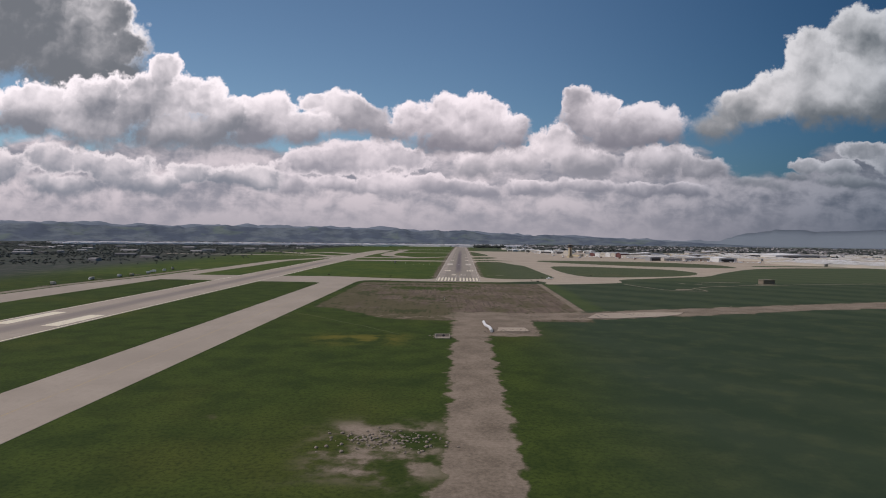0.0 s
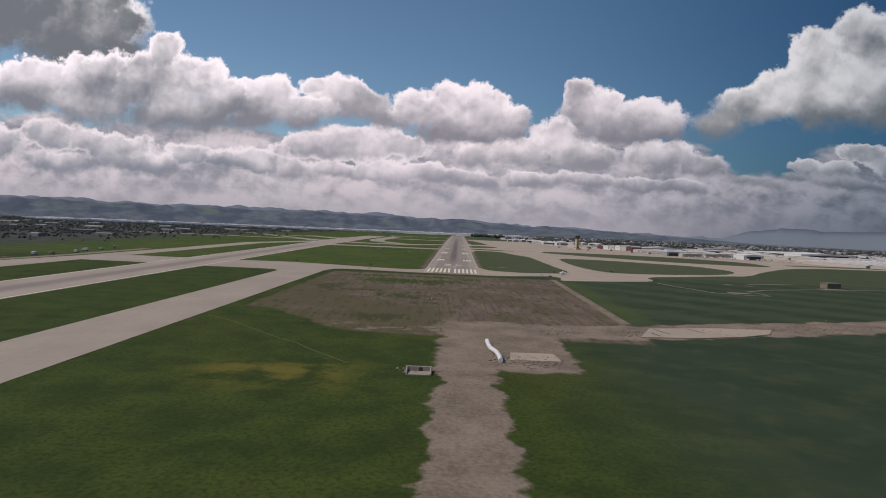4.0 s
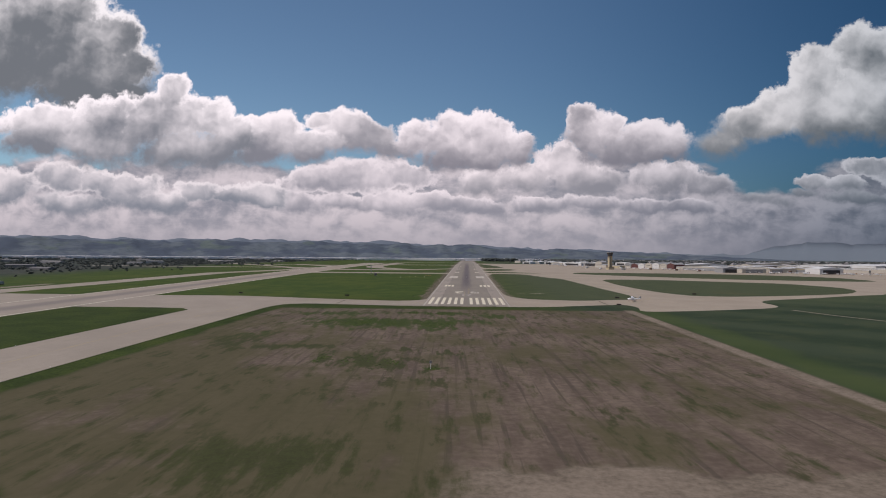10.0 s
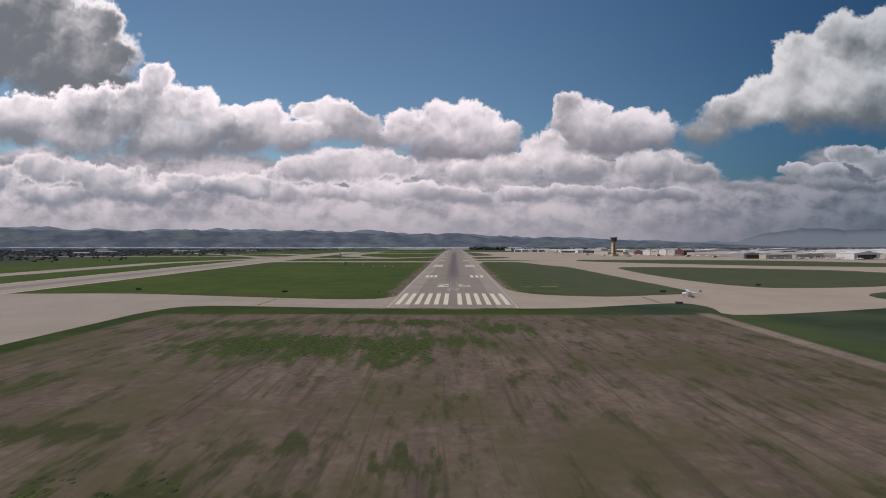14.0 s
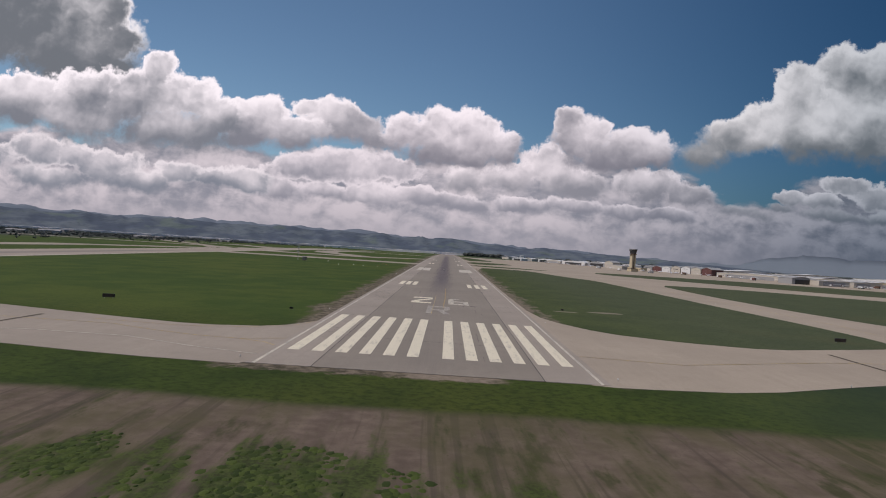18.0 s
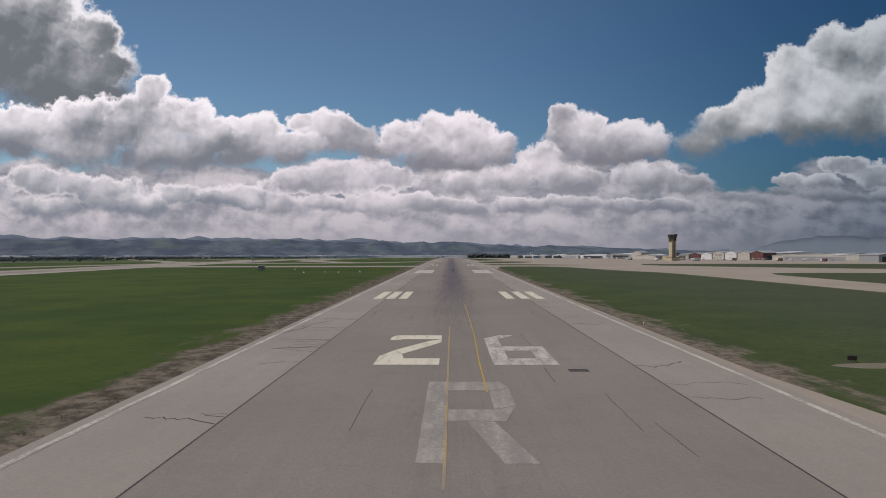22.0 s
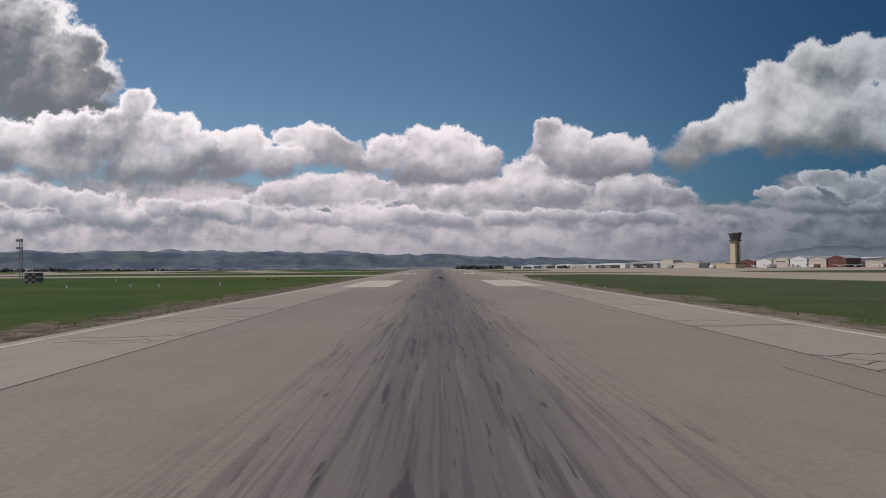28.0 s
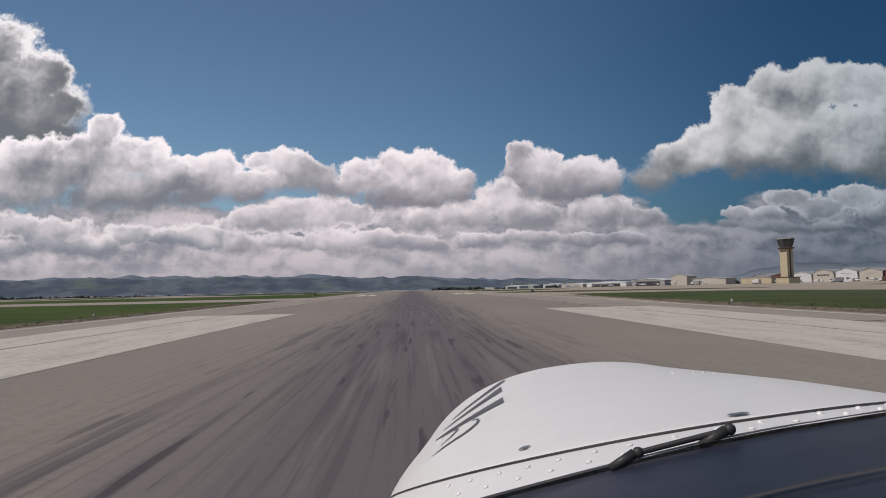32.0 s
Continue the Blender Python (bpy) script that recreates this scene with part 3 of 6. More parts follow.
GREY_WALL = paint("grey_sheet", (0.30, 0.30, 0.30), 0.6)
BROWN_WALL = paint("brown_band", (0.10, 0.055, 0.035), 0.7)
RED_WALL = paint("red_sheet", (0.125, 0.048, 0.044), 0.6)
WHITE_ROOF = paint("white_roof", (0.72, 0.71, 0.69), 0.5)
GREY_ROOF = paint("grey_roof", (0.36, 0.355, 0.35), 0.55)
# near-black paint, also laid where an opening would be dark inside
DARK = paint("dark_opening", (0.035, 0.035, 0.038), 0.6)
CAB_GLASS = paint("tinted_cab_glass", (0.045, 0.05, 0.056), 0.12)
METAL = paint("dull_metal", (0.30, 0.30, 0.31), 0.45, 0.8)
BLACK = paint("black_fitting", (0.022, 0.022, 0.024), 0.5)
ORANGE = paint("orange_paint", (0.55, 0.12, 0.02), 0.6)

# ---- building helpers ----
def fall(y):
    """The airfield drops gently towards its far end."""
    return -0.010 * 150.0 * math.log1p(math.exp(min((y - 850.0) / 150.0, 40.0)))


def part(name, bm, mat, parent=None, label=""):
    me = bpy.data.meshes.new(name)
    bm.to_mesh(me)
    bm.free()
    me.materials.append(mat)
    ob = new(name, me)
    if parent is not None:
        ob.parent = parent
    if label:
        tagged(ob, label)
    return ob


def thing(name, x, y, z=None, turn=0.0, label="", category="", group="", kind=""):
    ob = new(name)
    ob.empty_display_size = 0.5
    ob.matrix_world = pose(x, y, fall(y) if z is None else z, 0, 0, turn)
    return tagged(ob, label, category, group, kind)


def box(bm, x0, x1, y0, y1, z0, z1):
    vs = [bm.verts.new(c) for c in ((x0, y0, z0), (x1, y0, z0), (x1, y1, z0), (x0, y1, z0), (x0, y0, z1), (x1, y0, z1), (x1, y1, z1), (x0, y1, z1))]
    for f in ((3, 2, 1, 0), (4, 5, 6, 7), (0, 1, 5, 4), (1, 2, 6, 5), (2, 3, 7, 6), (3, 0, 4, 7)):
        bm.faces.new([vs[i] for i in f])
    return vs


def boxed(x0, x1, y0, y1, z0, z1):
    bm = bmesh.new()
    box(bm, x0, x1, y0, y1, z0, z1)
    return bm


def rod(bm, a, b, r, n=8, r2=None):
    a, b = Vector(a), Vector(b)
    m = (b - a).to_track_quat("Z", "Y").to_matrix()
    rings = []
    for at, rad in ((a, r), (b, r if r2 is None else r2)):
        rings.append([bm.verts.new(at + m @ Vector((rad * math.cos(2 * math.pi * k / n), rad * math.sin(2 * math.pi * k / n), 0))) for k in range(n)])
    for k in range(n):
        bm.faces.new((rings[0][k], rings[0][(k + 1) % n], rings[1][(k + 1) % n], rings[1][k]))
    bm.faces.new(rings[0][::-1])
    bm.faces.new(rings[1])


def rounded(poly, times=2):
    for _ in range(times):
        out = []
        for (ax, ay), (bx, by) in zip(poly, poly[1:] + poly[:1]):
            out += [(0.8 * ax + 0.2 * bx, 0.8 * ay + 0.2 * by), (0.2 * ax + 0.8 * bx, 0.2 * ay + 0.8 * by)]
        poly = out
    return poly


def slab(name, poly, mat, top, deep=0.3, step=60.0, parent=None):
    """A flat slab over an outline, cut across so that it follows the fall of the ground."""
    bm = bmesh.new()
    face = bm.faces.new([bm.verts.new((x, y, 0)) for x, y in poly])
    bm.normal_update()
    if face.normal.z < 0:
        face.normal_flip()
    lo, hi = min(y for _, y in poly), max(y for _, y in poly)
    y = math.ceil(max(lo, 240.0) / step) * step + 0.37
    while y < hi:
        bmesh.ops.bisect_plane(bm, geom=bm.verts[:] + bm.edges[:] + bm.faces[:], plane_co=(0, y, 0), plane_no=(0, 1, 0))
        y += step
    rim = [e for e in bm.edges if e.is_boundary]
    low = bmesh.ops.extrude_edge_only(bm, edges=rim)["geom"]
    down = {v for v in low if isinstance(v, bmesh.types.BMVert)}
    for v in bm.verts:
        v.co.z = fall(v.co.y) + top - (deep if v in down else 0.0)
    bmesh.ops.recalc_face_normals(bm, faces=bm.faces)
    return part(name, bm, mat, parent)


def rect(x0, x1, y0, y1):
    return [(x0, y0), (x1, y0), (x1, y1), (x0, y1)]


# ---- the ground and its pavements ----
def build_ground():
    def lines(dense, out):
        far = [400 * 1.28 ** k for k in range(14)]
        return sorted(set(dense + [dense[-1] + f for f in far if dense[-1] + f < out] + [dense[0] - f for f in far if dense[0] - f > -out]))
    xs, ys = lines([x * 60.0 for x in range(-10, 11)], 9000), lines([y * 60.0 for y in range(-14, 52)], 9000)
    verts = [(x, y, fall(y)) for y in ys for x in xs]
    n = len(xs)
    faces = [(j * n + i, j * n + i + 1, (j + 1) * n + i + 1, (j + 1) * n + i) for j in range(len(ys) - 1) for i in range(n - 1)]
    me = bpy.data.meshes.new("ground")
    me.from_pydata(verts, [], faces)
    me.materials.append(GROUND)
    tagged(new("ground", me), "flat airfield ground of green grass and bare brown earth", "ground", kind="structure")


build_ground()
WEST_LINK = [(-20, 54), (-22, 42), (-29, 28), (-42, 24.5), (-59, 28), (-87, 35), (-118, 44), (-143, 50), (-200, 47), (-310, 47), (-322, 20), (-310, -20), (-240, -22), (-200, -30), (-140, -29), (-129, -42), (-128, -60), (-101, -60), (-100, -20), (-96, -3), (-84, 2), (-62, -1.6), (-41, -5), (-20, -6)]
EAST_PAVING = [(20, -5), (25, -6), (43, -4), (63, 5.6), (79, 12.5), (87, 13), (90, 0), (85, -22), (99, -21.5), (130, -10), (158, 2), (170, 14), (172, 42), (184, 58), (215, 74), (265, 106), (300, 122), (345, 192), (430, 300), (520, 350), (1000, 420), (1000, 1180), (150, 1180), (100, 1160), (30, 1200), (20, 1150)]
paved = [
    ("pavement", rounded(WEST_LINK, 1), TAXI, 0.055, "sunlit concrete link taxiway between the runways"),
    ("pavement", rounded(EAST_PAVING, 1), APRON, 0.050, "pale concrete taxiways and parking apron beside the runway"),
    ("pavement", rect(-132, -100, -760, -20), TAXI, 0.065, "straight pale concrete taxiway through green grass"),
    ("runway", rect(-241, -194, -760, 1160), PARALLEL, 0.075, "parallel concrete runway with a dark worn centre"),
    ("pavement", [(-337, -760), (-337, -90), (-322, 20), (-316, 190), (-312, 400), (-250, 575), (-235, 540), (-285, 400), (-291, 150), (-296, 0), (-299, -200), (-299, -760)], TAXI, 0.060, "outer concrete taxiway along the airfield's edge"),
    ("pavement", rect(-200, -20, 430, 463), TAXI, 0.058, "concrete cross taxiway between the runways"),
    ("pavement", [(-205, 560), (-150, 545), (-75, 560), (-20, 640), (-20, 668), (-90, 595), (-150, 580), (-200, 600)], TAXI, 0.062, "diagonal concrete cross taxiway between the runways"),
    ("pavement", rect(-200, -20, 905, 940), TAXI, 0.058, "concrete cross taxiway between the runways"),
    ("pavement", rect(-620, -235, 640, 662), TAXI, 0.058, "narrow concrete road across the far grass"),
    ("pavement", rect(-200, -20, 1300, 1335), TAXI, 0.058, "concrete cross taxiway between the runways"),
    ("pavement", rect(-420, -190, 820, 845), TAXI, 0.068, "narrow concrete taxiway across the far grass"),
    ("pavement", [(-512, 938), (-484, 944), (-252, 622), (-222, 572), (-262, 583), (-302, 662)], TAXI, 0.071, "slanting concrete taxiway towards the parallel runway"),
    ("pavement", [(-350, 884), (-324, 890), (-224, 756), (-236, 722)], TAXI, 0.073, "short slanting concrete taxiway at the parallel runway"),
    ("pavement", [(-180, 1200), (-152, 1200), (-152, 782), (-140, 694), (-84, 602), (-104, 584), (-166, 680), (-180, 760)], TAXI, 0.070, "bending concrete taxiway between the two runways"),
]
for name, poly, mat, top, label in paved:
    tagged(slab(name, poly, mat, top), label, "taxiway" if name == "pavement" else "runway", kind="structure")
ISLANDS = [
    [(24, 438), (24, 92), (26.5, 66), (36, 48), (50, 41), (67, 38), (89, 47), (103, 53), (108, 66), (108, 95), (105, 150), (102, 248), (99, 320), (86, 352), (72, 425), (60, 440)],
    [(137, 312), (131, 221), (134, 150), (141, 108), (152, 86), (175, 85), (214, 96), (275, 125), (305, 165), (315, 205), (300, 262), (255, 286), (208, 312), (170, 318)],
    [(136, 468), (180, 420), (233, 380), (284, 342), (400, 318), (432, 332), (436, 425), (372, 488), (300, 510), (200, 518), (146, 514)],
    [(24, 474), (90, 470), (98, 478), (60, 505), (24, 512)],
    [(24, 545), (60, 575), (78, 612), (66, 650), (24, 640)],
    [(24, 700), (58, 735), (66, 770), (30, 1090), (24, 1100)],
    [(470, 372), (560, 380), (760, 420), (760, 440), (560, 410), (480, 400)],
]
for poly in ISLANDS:
    tagged(slab("grass_island", rounded(poly, 1), TURF, 0.085, 0.2), "island of short dull green grass between taxiways", "grass", "grass islands", "structure")


def build_runway():
    run = slab("runway", rect(-15, 15, -5, 2134), ASPHALT, 0.095)
    tagged(run, "long asphalt runway with dark tyre streaks and white markings", "runway", kind="structure")
    for s in (-1, 1):
        lo, hi = sorted((s * 15.12, s * 23.6))
        slab("shoulder_slab", rect(lo, hi, -5, 2134), CONCRETE, 0.090, parent=run)
        slab("joint_seal", rect(s * 15.06 - 0.06, s * 15.06 + 0.06, -5, 1400), SEAM, 0.0985, 0.03, parent=run)
    return run


def build_shoulders():
    """Bald patches in the grass."""
    for x, y, w, d in ((228, 8, 4, 3.0), (243, 4, 5, 2.4), (312, 6, 14, 6.0), (48, 94, 6, 2.4), (36, 90.3, 4, 1.5)):
        tagged(slab("dirt_patch", rounded([(x - w, y), (x - w * 0.3, y - d), (x + w, y - d * 0.4), (x + w * 0.6, y + d), (x - w * 0.5, y + d * 0.7)], 2), DIRT, 0.09 if 20 < x < 100 else 0.03, 0.1), "small bald patch in the grass", "patch", "bald patches", "structure")


build_shoulders()
RUNWAY = build_runway()
FT = 0.3048


def mark(name, poly, mat=WHITE_MARK, top=0.104, label=""):
    ob = slab(name, poly, mat, top, 0.006, parent=RUNWAY)
    return tagged(ob, label) if label else ob


def bars(name, xs, y0, y1):
    for x0, x1 in xs:
        mark(name, rect(x0, x1, y0, y1))


def build_markings():
    edge = [(-69 + 11.5 * k, -63.25 + 11.5 * k) for k in range(6)]
    bars("threshold_stripe", [(s * a * FT, s * b * FT) if s > 0 else (-b * FT, -a * FT) for s in (1, -1) for a, b in edge], 6.1, 51.8)
    for s in (-1, 1):
        lo, hi = sorted((s * 22.3, s * 22.75))
        mark("edge_line", rect(lo, hi, -5, 2120), FAINT_MARK)
        x, step = 10.6, 2.72 if s < 0 else 3.2
        for _ in range(3):
            lo, hi = sorted((s * x, s * (x + 1.85)))
            mark("touchdown_bar", rect(lo, hi, 166.2, 189.1))
            x += step
        for lo, hi in ((9.9, 15.0), (15.14, 18.6)):
            lo, hi = sorted((s * lo, s * hi))
            mark("aiming_block", rect(lo, hi, 318.0, 364.0), DULL_MARK)
        for y, k in ((470, 2), (622, 2), (775, 1)):
            for j in range(k):
                lo, hi = sorted((s * (10.6 + 3 * j), s * (12.45 + 3 * j)))
                mark("touchdown_bar", rect(lo, hi, y, y + 22.9))
    # the number and letter, 18 m tall: strokes as outlines
    def glyph(name, x, y, w, h, strokes, mat=WHITE_MARK):
        for s in strokes:
            mark(name, [(x + a * w, y + b * h) for a, b in s], mat)
    two = [[(0, 0), (1, 0), (1, 0.17), (0.42, 0.17), (0.36, 0.30), (0.20, 0.42), (0, 0.24)], [(0.205, 0.425), (0.365, 0.305), (1, 0.70), (1, 0.83), (0.77, 0.76)], [(0.22, 0.834), (1, 0.834), (1, 1), (0.09, 1), (0, 0.92), (0, 0.80), (0.22, 0.80)]]
    six = [[(0, 0), (1, 0), (1, 0.17), (0.27, 0.17), (0.27, 0.40), (0, 0.40)], [(0.73, 0.175), (1, 0.175), (1, 0.40), (0.73, 0.40)], [(0, 0.405), (1, 0.405), (1, 0.55), (0, 0.55)], [(0, 0.555), (0.27, 0.555), (0.27, 0.84), (0.62, 1), (0.30, 1), (0, 0.86)]]
    arr = [[(0, 0), (0.25, 0), (0.25, 1), (0, 1)], [(0.255, 0.84), (0.88, 0.84), (1, 0.90), (0.92, 1), (0.255, 1)], [(0.75, 0.55), (1, 0.60), (1, 0.89), (0.88, 0.835), (0.75, 0.835)], [(0.255, 0.40), (0.85, 0.40), (0.99, 0.59), (0.75, 0.545), (0.255, 0.545)], [(0.72, 0), (1, 0), (0.72, 0.395), (0.45, 0.395)]]
    glyph("number_two", -8.2, 90.6, 5.9, 19.0, two)
    glyph("number_six", 2.6, 90.6, 5.9, 19.0, six, FAINT_MARK)
    glyph("letter_r", -2.95, 65.2, 6.0, 18.3, arr, WORN_MARK)
    # yellow lead-in lines off the runway's centre
    ribbon("yellow_line", [(-1.55, 62), (-1.5, 80), (-1.4, 119)], 0.16, YELLOW_MARK)
    ribbon("yellow_line", [(1.4, 80), (1.35, 92), (1.6, 110), (1.45, 152)], 0.13, FRESH_YELLOW)


def ribbon(name, line, wide, mat, top=0.106, parent=RUNWAY):
    left, right = [], []
    for k, (x, y) in enumerate(line):
        a, b = line[max(k - 1, 0)], line[min(k + 1, len(line) - 1)]
        d = Vector((b[0] - a[0], b[1] - a[1])).normalized()
        left.append((x - d.y * wide / 2, y + d.x * wide / 2))
        right.append((x + d.y * wide / 2, y - d.x * wide / 2))
    return slab(name, left + right[::-1], mat, top, 0.005, parent=parent)


build_markings()


def build_link_lines():
    """Painted lines on the link taxiways."""
    lines = [
        ([(-90, 20), (-54.4, 19.4), (-44.8, 15.4), (-37, 13.2), (-30.5, 12.6), (-23.6, 15.6)], 0.3, YELLOW_MARK),
        ([(-30.5, 12.6), (-26, 11), (-23.6, 8.6)], 0.3, YELLOW_MARK),
        ([(-85, 5), (-60, 9), (-46, 8.6), (-34.3, 3.9), (-24, 1.1)], 0.3, FAINT_MARK),
        ([(-60, 23.5), (-44, 22), (-33, 25), (-26, 31), (-23.8, 38)], 0.25, YELLOW_MARK),
        ([(24, 16), (40, 14), (70, 26), (95, 32), (120, 34), (160, 60), (214, 84)], 0.3, YELLOW_MARK),
        ([(95, 32), (114, 60), (120, 100), (118, 230), (112, 330)], 0.3, YELLOW_MARK),
        ([(-115.5, -700), (-115.5, -60), (-113, -20)], 0.3, YELLOW_MARK),
        ([(77, 14), (77.3, 37)], 0.8, SOIL),
        ([(-70, 3), (-69.8, 25)], 0.8, SOIL),
    ]
    for line, wide, mat in lines:
        ob = ribbon("taxiway_line", line, wide, mat, 0.082, None)
        tagged(ob, "worn painted line on a concrete taxiway", "marking", "taxiway lines", "structure")


build_link_lines()
for line, wide, mat in (([(166, -6), (172, -30), (186, -66), (205, -74), (221, -74), (222, -62), (218, -48), (240, -28), (285, -6), (340, 10), (480, 50)], 2.4, DIRT), ([(250, 20), (262, 25), (280, 33), (300, 39)], 3.0, DIRT), ([(-346, -460), (-346, -100), (-334, 10), (-331, 150)], 10.0, DIRT), ([(-96, -255), (-81, -267), (-65.6, -284), (-55, -295), (-47, -301.6), (-42.4, -308), (-32.6, -318.7), (-26, -326)], 0.55, TRACK)):
    tagged(ribbon("dirt_path", line, wide, mat, 0.03, None), "narrow pale dirt path through a field", "path", "dirt paths", "structure")
tagged(slab("dirt_patch", rounded([(196, -66), (214, -65), (213, -56), (199, -57)], 1), DIRT, 0.03, 0.1), "bare pale patch in a green field", "patch", kind="structure")


def crack(points, wide=0.09):
    return ribbon("crack", points, wide, SEAM, 0.0965)


def build_cracks():
    rnd = random.Random(5)
    for k in range(110):
        s = rnd.choice((-1, 1))
        y = rnd.uniform(20, 430)
        x, pts = s * 15.2, []
        while abs(x) < 22.6 and len(pts) < 14:
            pts.append((x, y))
            x += s * rnd.uniform(0.3, 0.9)
            y += rnd.uniform(-0.6, 0.6)
        if len(pts) > 2:
            crack(pts[: rnd.randint(3, len(pts))], rnd.uniform(0.03, 0.13))
    for k in range(26):
        x, y, pts = rnd.uniform(-14, -6) * rnd.choice((-1, 1)), rnd.uniform(-3, 330), []
        for _ in range(rnd.randint(4, 8)):
            pts.append((x, y))
            x += rnd.uniform(-0.05, 0.05)
            y += rnd.uniform(0.8, 2.0)
        crack(pts, rnd.uniform(0.04, 0.07))
    crack([(-15, 22.4), (-9, 21.9), (-4, 21.2), (3, 20.8), (15, 20.2)], 0.12)
    crack([(-21.5, 118), (-20.2, 121.5), (-19.4, 124), (-18.6, 125.2)], 0.14)
    crack([(-22.2, 112), (-20.9, 116), (-20.4, 119)], 0.16)
    mark("patch", rect(8.8, 10.5, 87.5, 88.7), SEAM, 0.0985, "small dark repair patch")
    mark("patch", rect(-3.1, -2.5, 46.0, 49.5), RUBBER, 0.0985, "small dark repair patch")


build_cracks()


def build_parallel_marks():
    top = 0.083
    for name, x0, x1, y0, y1 in (("aiming_block", -236, -228, -314, -267), ("aiming_block", -208, -199, -318, -277)):
        tagged(slab("runway_marking", rect(x0, x1, y0, y1), WHITE_MARK, top, 0.008), "broad white aiming block on the parallel runway", "marking", "aiming blocks", "structure")
    tagged(slab("runway_marking", rect(-240, -239.1, -760, 1100), WHITE_MARK, top, 0.008), "white edge line of the parallel runway", "marking", kind="structure")
    tagged(slab("runway_marking", rect(-196, -195.1, -760, 1100), WHITE_MARK, top, 0.008), "white edge line of the parallel runway", "marking", kind="structure")


build_parallel_marks()

# ---- hills ----
def build_hills():
    m, net, bsdf = material("hazed_hill_scrub", 1.0)
    at = place(net)
    tall = net.vmath("MULTIPLY", at, (1.0, 1.0, 2.6))
    # the haze of distance is mixed into these blue-grey scrub colours
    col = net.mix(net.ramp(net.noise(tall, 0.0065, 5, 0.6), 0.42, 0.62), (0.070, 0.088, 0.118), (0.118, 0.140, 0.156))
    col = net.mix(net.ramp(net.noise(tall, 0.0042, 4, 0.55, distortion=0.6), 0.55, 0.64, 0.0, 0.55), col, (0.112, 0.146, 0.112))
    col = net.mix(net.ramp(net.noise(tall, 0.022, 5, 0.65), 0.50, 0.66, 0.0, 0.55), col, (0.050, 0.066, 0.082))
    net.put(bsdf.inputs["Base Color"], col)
    # paler still: the far range carries more haze in its base colour
    pale = paint("haze_tinted_far_hill", (0.150, 0.178, 0.215), 1.0, 0.0, 0.5, 0.02, (0.11, 0.14, 0.165))
    for name, dist, base, seed, label in (("hills", 4000, 0.0, 3.0, "long low range of green hills with haze in their colour"), ("far_hills", 4250, 0.16, 7.7, "distant hills behind a nearer range, coloured pale with haze")):
        bm = bmesh.new()
        prev = None
        for k in range(0, 521):
            az = radians(-80 + 160 * k / 520)
            deg = math.degrees(az)
            swell = 0.78 if deg < -12 else max(-0.42, 0.78 - 0.029 * (deg + 12))
            tall = base * max(0.0, min(1.0, 1.2 - 0.05 * max(deg, 0.0))) + swell
            for scale, size in ((0.13, 0.22), (0.33, 0.20), (0.85, 0.11), (2.1, 0.05)):
                tall += size * max(0.06, min(1.0, 1.25 - 0.042 * max(deg, 0.0))) * (0.5 - abs(noise.noise((deg * scale, seed, scale))) * 2.0 + 0.2)
            ring = []
            for i in range(15):
                d, h = 0.86 + 0.01 * i, -0.9 + (tall + 0.9) * (i / 14) ** 1.25
                r = dist * d
                j = 0.22 * noise.noise((deg * 0.8, d * 30, seed)) * math.sin(math.pi * i / 14)
                ring.append(bm.verts.new((r * math.sin(az), -150 + r * math.cos(az), r * math.tan(radians(h + j)) + 14)))
            r = dist * 1.03
            ring.append(bm.verts.new((r * math.sin(az), -150 + r * math.cos(az), -60)))
            if prev:
                for a in range(len(ring) - 1):
                    bm.faces.new((prev[a], ring[a], ring[a + 1], prev[a + 1]))
            prev = ring
        bmesh.ops.recalc_face_normals(bm, faces=bm.faces)
        for f in bm.faces:
            f.smooth = True
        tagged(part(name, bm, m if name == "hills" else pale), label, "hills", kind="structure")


build_hills()


def build_mountains():
    """The tall range, faint because haze is put into its base colour."""
    pale = paint("haze_tinted_mountain", (0.152, 0.180, 0.208), 1.0, 0.0, 0.3, 0.004, (0.142, 0.170, 0.198))
    bm = bmesh.new()
    prev = None
    for k in range(161):
        deg = 17 + 63 * k / 160
        az = radians(deg)
        tall = -0.2 + 1.35 * min(1.0, max(0.0, (deg - 17) / 19)) + 0.55 * noise.noise((deg * 0.15, 2.0, 5.0)) + 0.3 * noise.noise((deg * 0.5, 1.0, 3.0)) + 0.12 * noise.noise((deg * 1.7, 8.0, 3.0))
        ring = [bm.verts.new((4420 * d * math.sin(az), -150 + 4420 * d * math.cos(az), z)) for d, z in ((0.90, -60), (0.95, 14 + 4420 * math.tan(radians(tall * 0.40))), (1.0, 14 + 4420 * math.tan(radians(tall))), (1.01, -60))]
        if prev:
            for a in range(3):
                bm.faces.new((prev[a], ring[a], ring[a + 1], prev[a + 1]))
        prev = ring
    bmesh.ops.recalc_face_normals(bm, faces=bm.faces)
    for f in bm.faces:
        f.smooth = True
    tagged(part("mountains", bm, pale), "tall mountain range with haze painted in as faint blue", "mountains", kind="structure")


build_mountains()


# ---- the control tower and the buildings round the apron ----
def ring_loop(bm, rows, n=8, twist=0.0):
    prev = None
    for r, z in rows:
        ring = [bm.verts.new((r * math.cos(2 * math.pi * (k + 0.5) / n + twist), r * math.sin(2 * math.pi * (k + 0.5) / n + twist), z)) for k in range(n)]
        if prev:
            for k in range(n):
                bm.faces.new((prev[k], prev[(k + 1) % n], ring[(k + 1) % n], ring[k]))
        else:
            bm.faces.new(ring[::-1])
        prev = ring
    bm.faces.new(prev)


